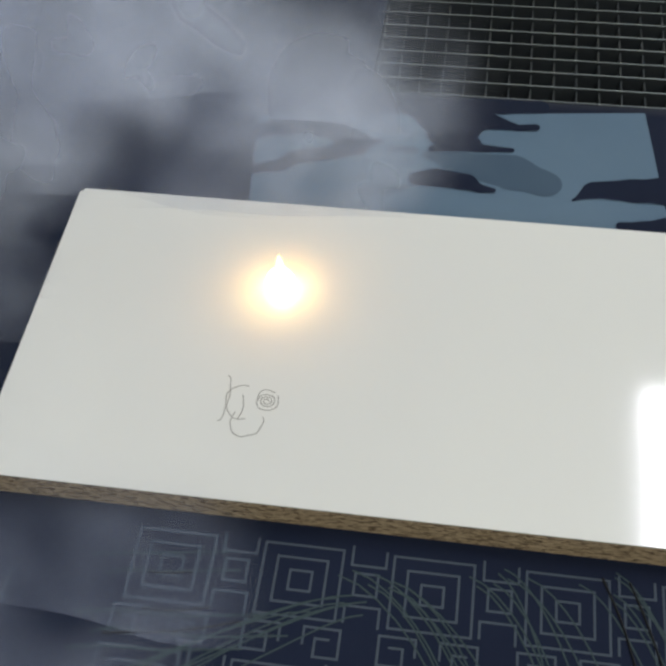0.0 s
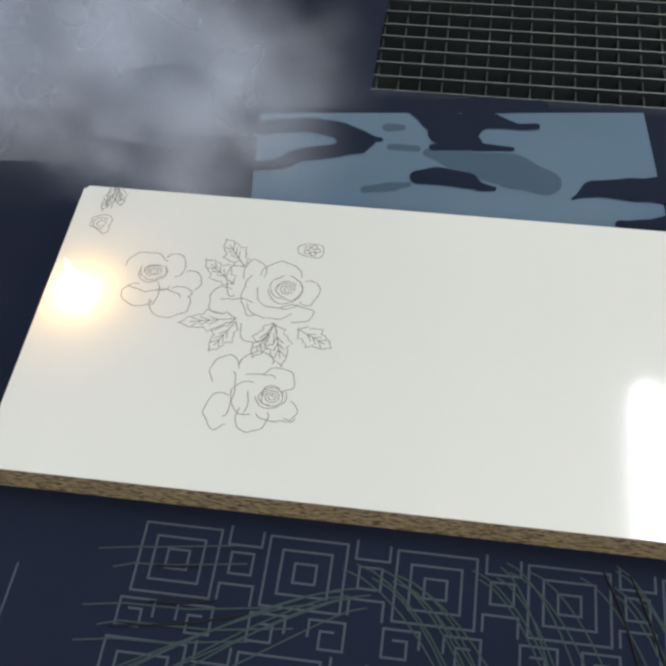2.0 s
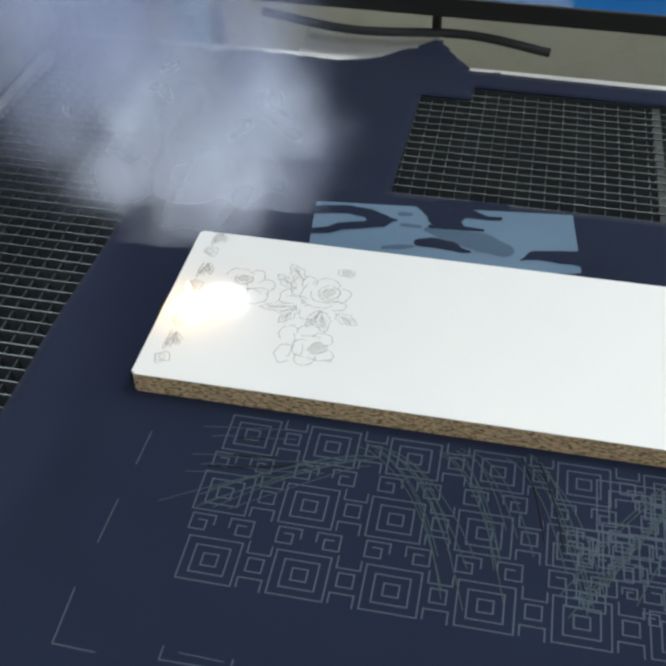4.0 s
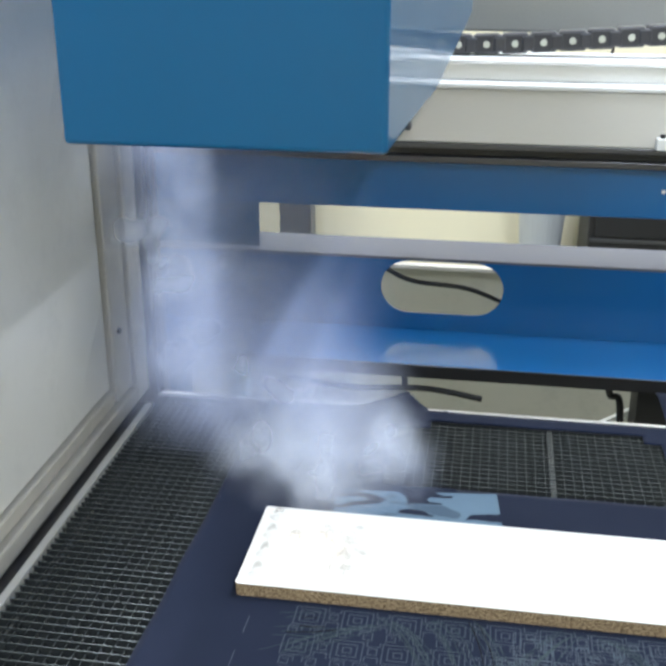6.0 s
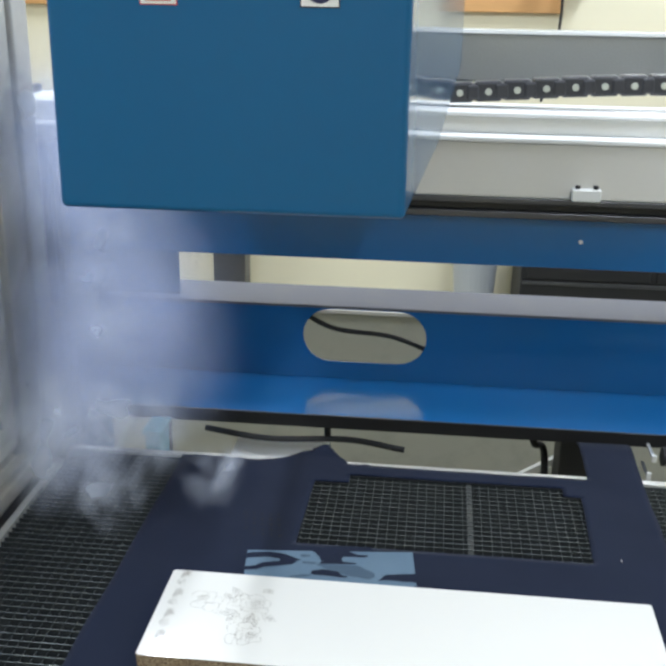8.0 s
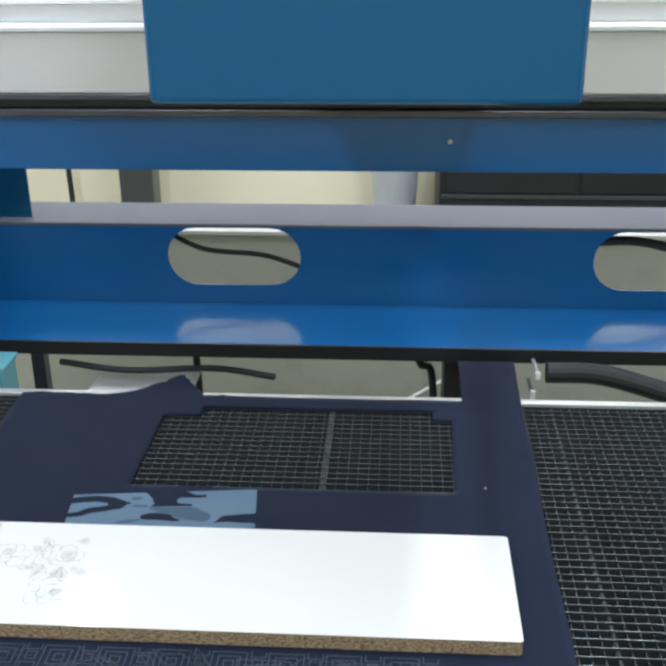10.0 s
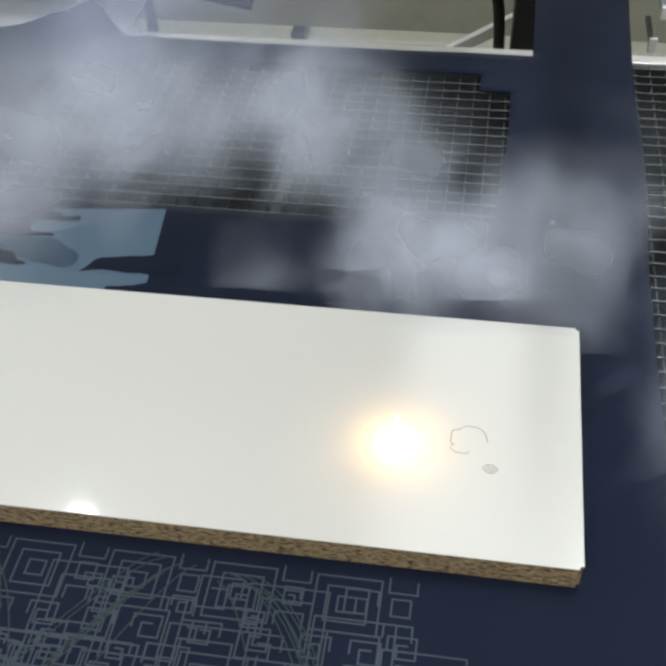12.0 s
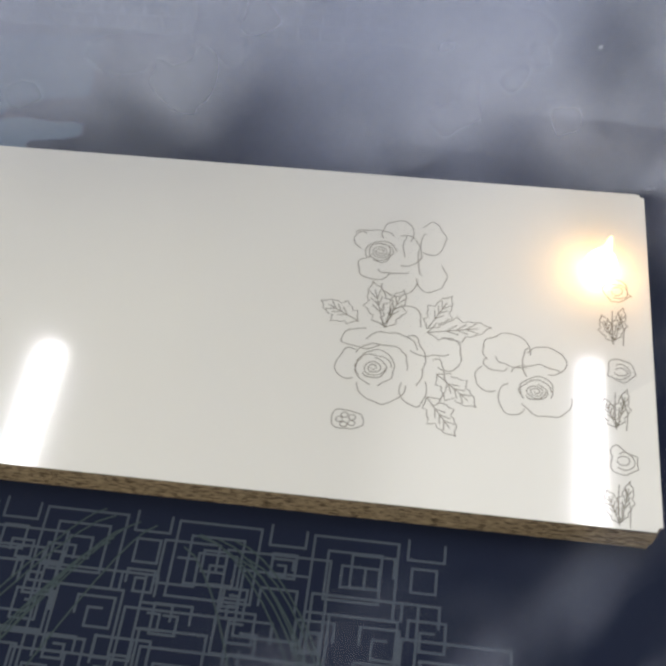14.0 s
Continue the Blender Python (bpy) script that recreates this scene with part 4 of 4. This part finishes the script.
# ---------------------------------------------------------------- loose things behind the machine
def wall_socket_box():
    thing = tagged(new("socket_box"), "grey wall socket box with two red outlets", "socket")
    x, y, z = 1.03, 4.1, 1.215
    body = part("housing", span(x - 0.13, x + 0.13, y - 0.11, y - 0.001, z - 0.15, z + 0.175, 0.012), M["grey_plastic"], thing)
    part("cover", span(x - 0.10, x + 0.10, y - 0.118, y - 0.111, z + 0.04, z + 0.15, 0.003), M["sticker_white"], thing)
    for i in range(5):
        part("breaker", span(x - 0.075 + 0.03 * i, x - 0.055 + 0.03 * i, y - 0.128, y - 0.118, z + 0.06, z + 0.13, 0.002), M["black_steel"], thing)
    for dx in (-0.06, 0.07):
        o = part("outlet", rod_bm(0.042, 0.06, (x + dx, y - 0.145, z - 0.07), "y", 24, 0.006), M["red_plastic"], thing, "red round outlet")
        part("outlet_cap", rod_bm(0.03, 0.02, (x + dx, y - 0.19, z - 0.07), "y", 20, 0.003), M["sticker_white" if dx < 0 else "black_steel"], o)
    part("cable", tube_bm([(x - 0.06, y - 0.20, z - 0.09), (x - 0.035, y - 0.22, z - 0.22), (x - 0.04, y - 0.2, z - 0.45), (x - 0.09, y - 0.15, z - 0.75)], 0.007), M["rubber"], thing)
    for q in (1.9,):
        b = tagged(new("switch_box"), "grey wall switch box", "switch")
        part("housing", span(q - 0.07, q + 0.09, 4.03, 4.099, 0.93, 1.12, 0.008), M["grey_plastic"], b)
        part("rocker", span(q - 0.04, q + 0.06, 4.02, 4.03, 0.96, 1.09, 0.004), M["sticker_white"], b)


def planks():
    for i, (z0, z1) in enumerate(((0.885, 0.965), (0.969, 1.045))):
        tagged(link("wall_plank", span(-2.2, 1.02 - 0.01 * i, 4.06, 4.098, z0, z1, 0.004), M["pine"]), "orange-brown pine plank along the cream wall", "plank", "wall planks")


def far_things():
    post = tagged(new("grey_post"), "grey square steel post near the far wall", "post")
    part("shaft", span(-0.72, -0.55, 3.75, 3.9, FLOOR, 1.2, 0.004), M["dark_steel"], post)
    part("base", span(-0.76, -0.51, 3.71, 3.94, FLOOR, FLOOR + 0.02, 0.002), M["dark_steel"], post)
    for x, dx in ((-1.02, 0.0), (-0.86, 0.22)):
        c = tagged(link("hanging_cable", tube_bm([(x, 3.9, 0.4), (x + dx * 0.4, 3.88, -0.1), (x + dx, 3.9, -0.6), (x + dx, 3.9, FLOOR + 0.01)], 0.014), M["rubber"]), "dark cable hanging by the far wall", "cable", "hanging cables")
    bin_ = tagged(new("grey_bin"), "grey tapered plastic bin", "bin")
    part("bucket", rod_bm(0.085, 0.7, (0.66, 3.85, FLOOR + 0.35), "z", 28, 0.004, r2=0.13), M["grey_plastic"], bin_)
    part("rim", rod_bm(0.14, 0.02, (0.66, 3.85, FLOOR + 0.71), "z", 28, 0.004), M["grey_plastic"], bin_)
    cab = tagged(new("black_cabinet"), "black metal workshop cabinet with steel trim", "cabinet")
    part("carcass", span(0.87, 3.4, 3.5, 4.05, FLOOR, -0.12, 0.008), M["black_steel"], cab)
    for z in (-0.52, -0.36):
        part("trim", span(0.88, 3.39, 3.488, 3.5, z, z + 0.018, 0.002), M["dark_steel"], cab)
    for i in range(4):
        part("drawer", span(0.90 + 0.62 * i, 1.49 + 0.62 * i, 3.487, 3.4995, -0.33, -0.15, 0.003), M["black_steel"], cab)


def under_things():
    """Cables, struts and brackets seen below the rear panel."""
    for pts, r in (([(-0.12, 1.02, -0.05), (0.05, 1.0, -0.06), (0.25, 1.02, -0.06), (0.40, 1.0, -0.07)], 0.008),
                   ([(0.18, 1.15, 0.0), (0.19, 1.12, -0.12), (0.20, 1.13, FLOOR + 0.009)], 0.009),
                   ([(0.72, 1.2, -0.02), (0.745, 1.2, -0.12), (0.78, 1.2, -0.2), (0.79, 1.25, FLOOR + 0.01)], 0.01),
                   ([(0.30, 1.25, -0.02), (0.42, 1.24, -0.075), (0.55, 1.25, -0.02)], 0.008),
                   ([(1.02, 0.93, -0.01), (1.15, 0.93, -0.015), (1.35, 0.90, -0.06), (1.6, 0.86, -0.10)], 0.024),
                   ([(0.07, 1.36, 0.175), (0.18, 1.35, 0.125), (0.34, 1.36, 0.105), (0.47, 1.37, 0.055)], 0.007),
                   ([(1.14, 1.36, 0.15), (1.28, 1.35, 0.16), (1.42, 1.36, 0.13), (1.55, 1.37, 0.12)], 0.012)):
        tagged(link("machine_cable", tube_bm(pts, r), M["rubber"]), "black rubber cable running behind the bed", "cable", "machine cables")
    for x, z, h in ((0.997, -0.014, 0.018), (0.989, -0.064, 0.022)):
        c = tagged(new("hose_clip"), "bright steel clip on the black hose", "clip", "hose clips")
        part("band", span(x - 0.006, x + 0.006, 0.900, 0.907, z, z + h, 0.002), M["white_metal"], c)
        part("hook", span(x - 0.004, x + 0.004, 0.9075, 0.99, z + 0.004, z + 0.010, 0.001), M["bright_steel"], c)
    s = tagged(new("diagonal_strut"), "pale steel diagonal strut under the rear panel", "strut")
    b = box_bm(0.34, 0.02, 0.022, (0, 0, 0), 0.002)
    st = part("bar", b, M["white_metal"], s)
    st.location, st.rotation_euler = (0.80, 1.40, -0.29), (0, radians(-32), 0)
    box_ = tagged(new("junction_box"), "dark steel junction box behind the bed", "box")
    part("housing", span(0.80, 0.89, 1.08, 1.2, FLOOR, -0.03, 0.004), M["black_steel"], box_)
    tray = tagged(new("white_tray"), "white sheet metal tray behind the bed", "tray")
    part("tray_floor", span(-0.05, 0.20, 0.92, 1.12, -0.115, -0.11, 0.001), M["white_metal"], tray)
    part("tray_lip", span(-0.05, 0.20, 0.915, 0.92, -0.115, -0.095, 0.001), M["white_metal"], tray)
    for x in (-0.03, 0.18):
        part("tray_leg", span(x - 0.008, x + 0.008, 1.0, 1.016, FLOOR, -0.115), M["dark_steel"], tray)
    cy = tagged(new("cyan_box"), "small cyan plastic box behind the bed", "box")
    part("body", span(-0.235, -0.195, 0.86, 0.94, FLOOR, 0.0, 0.006), M["cyan_plastic"], cy)
    part("lid", span(-0.24, -0.19, 0.855, 0.945, 0.0, 0.01, 0.003), M["cyan_plastic"], cy)


room()
ceiling_lamp(-0.58, 0.84, width=0.07)
ceiling_lamp(1.31, 0.98, width=0.07, power=20)
ceiling_lamp(1.03, 1.04, width=0.08, power=20)
# Unseen lamps, added to light the room in front, beside and behind.
for lx in (-0.58, 1.33):
    ceiling_lamp(lx, -2.2)
ceiling_lamp(3.3, 0.2)
ceiling_lamp(-0.9, 3.4, 0.9, power=40)
ceiling_lamp(1.7, 3.4, 0.9, power=40)
bed_ob = bed()
gantry()
cable_chain()
head_ob = laser_head()
side_panel()
cloth_ob = cloth()
cloth_patterns(cloth_ob)
board_ob, engraved, LOW, TOP = board()
wall_socket_box()
planks()
far_things()
under_things()
flame_ob = flame()
PUFFS = [[puff_mesh(s, n, M[k]) for s in range(5)] for k, n in (("smoke_thin", 2), ("smoke_thick", 2), ("smoke_haze", 2))]
bed_slats(bed_ob)

SPOT = [(0, 0.172, 0.168), (0.1, 0.176, 0.164), (0.2, 0.166, 0.12), (0.3, 0.172, 0.078), (0.4, 0.123, 0.208), (0.5, 0.138, 0.197), (0.6, 0.119, 0.178),
        (0.7, 0.118, 0.127), (0.8, 0.129, 0.12), (0.9, 0.165, 0.119), (1, 0.175, 0.129), (1.1, 0.193, 0.132), (1.2, 0.189, 0.206), (1.4, 0.024, 0.219),
        (1.5, 0.022, 0.172), (1.6, 0.032, 0.187), (1.8, 0.014, 0.117), (2, 0.023, 0.146), (2.2, 0.023, 0.08), (3.2, 0.02, 0.04), (4.3, 0.043, 0.126)]
SPOT2 = [(4.6, 0.079, 0.1), (4.9, 0.105, 0.133), (5, 0.104, 0.087), (5.5, 0.131, 0.06), (5.8, 0.152, 0.093), (6, 0.109, 0.12), (6.1, 0.19, 0.115), (6.4, 0.213, 0.2),
         (6.5, 0.197, 0.112), (7, 0.207, 0.195), (7.2, 0.2, 0.18)]
SPOT3 = [(10.6, 0.70, 0.10), (11.0, 0.684, 0.116), (11.2, 0.714, 0.125), (11.4, 0.692, 0.228), (11.5, 0.696, 0.167), (11.6, 0.786, 0.065), (11.8, 0.763, 0.1),
         (12.0, 0.721, 0.099), (12.2, 0.696, 0.176), (12.4, 0.737, 0.052), (12.5, 0.743, 0.088), (12.6, 0.74, 0.127), (12.8, 0.702, 0.153), (13.0, 0.689, 0.059),
         (13.2, 0.831, 0.025), (13.4, 0.848, 0.081), (13.6, 0.847, 0.11), (13.8, 0.843, 0.149), (14.0, 0.837, 0.18)]


def spot_at(t):
    rows = SPOT + SPOT2 + SPOT3
    for (t0, x0, y0), (t1, x1, y1) in zip(rows, rows[1:]):
        if t0 <= t <= t1:
            u = (t - t0) / (t1 - t0)
            return x0 + (x1 - x0) * u, y0 + (y1 - y0) * u
    return rows[-1][1:] if t > 14 else rows[0][1:]


def move_engraving():
    """Each stroke group comes up through the laminate when the laser has drawn it."""
    for o, t in engraved:
        up, down = pose(0, 0, TOP), pose(0, 0, LOW)
        if t <= 0:
            walk(o, [(0.0, up), (14.0, up)])
            continue
        rows = [(0.0, down), (max(0.03, t - 0.07), down), (max(0.1, t), up), (14.0, up)] if t < 13.93 else [(0.0, down), (14.0, down)]
        walk(o, rows)


def move_flame():
    rows = [(t, pose(x, y, H)) for t, x, y in SPOT + SPOT2]
    rows += [(7.3, pose(0.20, 0.18, -0.25)), (10.5, pose(0.70, 0.10, -0.25))]
    rows += [(t, pose(x, y, H)) for t, x, y in SPOT3]
    walk(flame_ob, rows)


def move_head():
    rows = [(0.0, -0.21), (4.3, -0.21), (7.0, -0.21), (7.5, -0.169), (7.7, -0.121), (8.8, 0.16), (9.6, 0.372), (9.8, 0.396), (10.0, 0.415), (10.5, 0.415), (14.0, 0.415)]
    walk(head_ob, [(t, pose(x, 0, 0)) for t, x in rows])


def drift(o, birth, start, way, end, life, spin, rng):
    """One puff: waits under the bed, comes up at the burn, drifts along its way."""
    rows, hide = [], (start[0], start[1], -1.35)
    turn = [rng.uniform(-4, 4), rng.uniform(-6, 6), rng.uniform(-5, 5)]

    def at(p, u):
        return pose(*p, *[a + s * u for a, s in zip(turn, spin)])
    if birth > 0.05:
        rows += [(0.0, at(hide, 0)), (max(0.04, birth - 0.35), at(hide, 0))]
    pts = [(start[0], start[1], 0.0), *way, end]
    n = len(pts) - 1
    for i, p in enumerate(pts):
        t = birth + life * (i / n) ** 0.9
        if t > 14.0:
            break
        if t >= 0.0:
            rows.append((t, at(p, i / n)))
        elif i < n:
            t2 = birth + life * ((i + 1) / n) ** 0.9
            if t2 > 0.0:
                u = -t / (t2 - t)
                rows.append((0.0, at([a + (b - a) * u for a, b in zip(p, pts[i + 1])], (i + u) / n)))
    if rows[-1][0] < 14.0:
        # the extractor draws it down behind the machine
        if rows[-1][0] < 13.3 and end[0] < -0.5:
            rows.append((rows[-1][0] + 0.6, at((-1.0, 0.95, -1.5), 1)))
        rows.append((14.0, rows[-1][1]))
    walk(o, rows)


def lean(i):
    return ((i * 37) % 50 - 25) * 0.25


def bank(rng, count, size, box, rows_of, thick):
    """Slow haze: wide thin puffs in one stretch of air."""
    for i in range(count):
        o = puff(i, thick, rng.uniform(*size))
        walk(o, rows_of([rng.uniform(lo, hi) for lo, hi in box], i))


def move_smoke():
    rng = random.Random(21)
    # off the left end: low over the rear edge, then up along the side panel and out behind it
    for i in range(50):
        birth = -2.9 + i * 0.195
        sx = spot_at(max(0, birth))[0]
        size = rng.uniform(0.09, 0.16)
        w, d = rng.gauss(0, 1), rng.gauss(0, 1)
        way = [(sx - 0.06 + w * 0.05, 0.35 + d * 0.03, 0.04), (sx * 0.6 - 0.12 + w * 0.07, 0.43 + d * 0.05, 0.07 + rng.random() * 0.05),
               (-0.19 + w * 0.07, 0.54 + d * 0.05, 0.17 + rng.random() * 0.1), (-0.24 + w * 0.09, 0.64 + d * 0.05, 0.36 + rng.random() * 0.12), (-0.26 + w * 0.11, 0.72, 0.62)]
        drift(puff(i, 1, size), birth, (sx - 0.02 + w * 0.03, 0.31), way, (-0.80, 0.86, 0.95), 3.6, (4, rng.uniform(-5, 5), 8), rng)

    # slow haze behind the left end, drawn off behind the side panel when the head moves on
    def left_rows(a, i):
        c = a[0] * 0.5 - 0.20
        return [(0.0, pose(c, a[1] * 0.7, a[2] * 0.5, 5, lean(i), 0)), (2.2, pose(c - 0.06, a[1] * 0.7, a[2] * 0.5, 3, lean(i) + 1, 0)), (4.4, pose(*a, 3, lean(i) + 2, 0)),
                (7.5, pose(a[0] + 0.08, a[1] + 0.03, a[2] + 0.03, -5, lean(i) + 6, 8)), (9.3, pose(-1.05, 1.0, 0.7, 0, lean(i) + 8, 0)), (9.9, pose(-1.1, 1.0, -1.5, 0, lean(i) + 8, 0)), (14.0, pose(-1.1, 1.0, -1.5, 0, lean(i) + 8, 0))]
    bank(rng, 16, (0.24, 0.36), ((-0.40, -0.10), (0.50, 0.72), (0.08, 0.85)), left_rows, 0)
    bank(rng, 8, (0.28, 0.36), ((-0.38, -0.06), (0.52, 0.70), (0.02, 0.55)), left_rows, 2)

    # a low bank beside and behind the board's end, that creeps along it
    def low_rows(a, i):
        return [(0.0, pose(*a, 0, lean(i), 0)), (2.0, pose(a[0] - 0.05, a[1] + 0.03, a[2], 0, lean(i) + 1, 0)), (4.4, pose(a[0] - 0.02, a[1] + 0.06, a[2], 0, lean(i) + 3, 0)), (5.6, pose(a[0] + 0.06, a[1] + 0.05, a[2] + 0.02, 0, lean(i) + 4, 0)),
                (6.4, pose(a[0] + 0.20, a[1] + 0.03, a[2] + 0.02, 0, lean(i) + 5, 0)), (7.0, pose(a[0] + 0.14, a[1] + 0.03, a[2] + 0.01, 0, lean(i) + 6, 0)), (7.5, pose(a[0] * 0.6 - 0.20, a[1] + 0.02, a[2], 0, lean(i) + 7, 0)),
                (8.0, pose(a[0] * 0.6 - 0.30, a[1] + 0.15, a[2] + 0.1, 0, lean(i) + 7, 0)),
                (9.2, pose(-1.0, 0.95, 0.5, 0, lean(i) + 8, 0)), (9.8, pose(-1.1, 0.95, -1.5, 0, lean(i) + 8, 0)), (14.0, pose(-1.1, 0.95, -1.5, 0, lean(i) + 8, 0))]
    bank(rng, 6, (0.13, 0.19), ((-0.26, 0.10), (0.30, 0.42), (0.02, 0.07)), low_rows, 1)
    bank(rng, 4, (0.16, 0.22), ((-0.32, 0.05), (0.30, 0.50), (0.03, 0.12)), low_rows, 0)
    # off the right end: low over the rear edge, back across the cloth
    for i in range(32):
        birth = 10.42 + i * 0.108
        sx = spot_at(birth)[0]
        size = rng.uniform(0.08, 0.14)
        w, d = rng.gauss(0, 1), rng.gauss(0, 1)
        way = [(sx - 0.05 + w * 0.09, 0.34 + d * 0.03, 0.05), (sx - 0.13 + w * 0.11, 0.40 + d * 0.05, 0.07 + rng.random() * 0.06), (sx - 0.22 + w * 0.13, 0.52 + d * 0.07, 0.10 + rng.random() * 0.10)]
        drift(puff(i, 1, size), birth, (sx - 0.02 + w * 0.07, 0.31), way, (sx - 0.32 + w * 0.15, 0.70, 0.25), 2.2, (4, rng.uniform(-5, 5), 8), rng)

    def right_rows(a, i, first=10.7):
        t, w = first + 0.05 * i, lean(i) * 0.3
        low = (0.62, 0.42, -1.35)
        return [(0.0, pose(*low, -20, w, 0)), (t, pose(*low, -20, w, 0)), (t + 0.5, pose((a[0] + 0.62) / 2, a[1], 0.0, -20, w + 2, 0)),
                (t + 0.85, pose(a[0] - 0.07, a[1], a[2], -24, w + 4, 0)), (max(12.65, t + 0.95), pose(a[0] - 0.05, a[1], a[2], -24, w + 5, 2)), (13.5, pose(a[0] * 1.25, a[1] - 0.02, a[2] + 0.01, -28, w + 7, 8)), (14.0, pose(a[0] * 1.3, a[1] - 0.03, a[2] + 0.02, -28, w + 8, 10))]
    bank(rng, 9, (0.14, 0.20), ((0.25, 0.64), (0.33, 0.52), (0.04, 0.10)), right_rows, 1)
    bank(rng, 5, (0.17, 0.23), ((0.30, 0.62), (0.56, 0.68), (0.08, 0.20)), right_rows, 0)
    bank(rng, 9, (0.18, 0.26), ((0.10, 0.62), (0.32, 0.50), (0.05, 0.12)), lambda a, i: right_rows(a, i, 11.9), 0)
    bank(rng, 11, (0.28, 0.40), ((0.12, 0.62), (0.36, 0.50), (0.06, 0.14)), lambda a, i: right_rows(a, i, 11.9), 2)
    # wisps under the near edge at the left, soon drawn back
    for i, (x, y) in enumerate(((-0.04, -0.07), (0.04, -0.10), (-0.08, 0.10), (0.10, -0.09), (-0.07, 0.20), (-0.09, 0.02), (-0.06, 0.28))):
        o = puff(i, int(y > 0.05), 0.13)
        walk(o, [(0.0, pose(x, y, 0.04, 0, lean(i), 0)), (0.7, pose(x - 0.01, y + 0.02, 0.045, 0, lean(i) + 2, 0)), (1.1, pose(x - 0.10, y + 0.08, 0.06, 0, lean(i) + 2, 0)), (2.0, pose(-0.36, 0.35, 0.10, 0, lean(i) + 4, 0)), (3.6, pose(-0.85, 0.6, 0.3, 0, lean(i) + 6, 0)), (4.2, pose(-1.0, 0.8, -1.5, 0, lean(i) + 6, 0)), (14.0, pose(-1.0, 0.8, -1.5, 0, lean(i) + 6, 0))])
    # wisps that spill over the right end and the near edge
    for i, (x, y, t) in enumerate(((0.955, 0.22, 9.8), (0.96, 0.12, 9.85), (0.97, 0.02, 11.9), (0.80, -0.09, 12.0), (0.90, -0.08, 12.1), (0.68, -0.12, 12.8), (0.95, 0.00, 12.6), (0.85, -0.12, 12.9), (0.92, 0.22, 12.8), (0.90, 0.12, 12.9))):
        sx, sy = 0.84, 0.06
        walk(puff(i, 0, 0.12), [(0.0, pose(sx, sy, -1.2)), (t - 0.2, pose(sx, sy, -1.2, 5, 0, 0)), (t + 0.3, pose((sx + x) / 2, (sy + y) / 2, 0.0, 5, 10, 0)), (t + 0.9, pose(x, y, 0.035, 0, 20, 5)), (14.0, pose(x + 0.02, y - 0.01, 0.05, 0, 60, 5))])


def motions():
    move_engraving()
    move_flame()
    move_head()
    move_smoke()


motions()
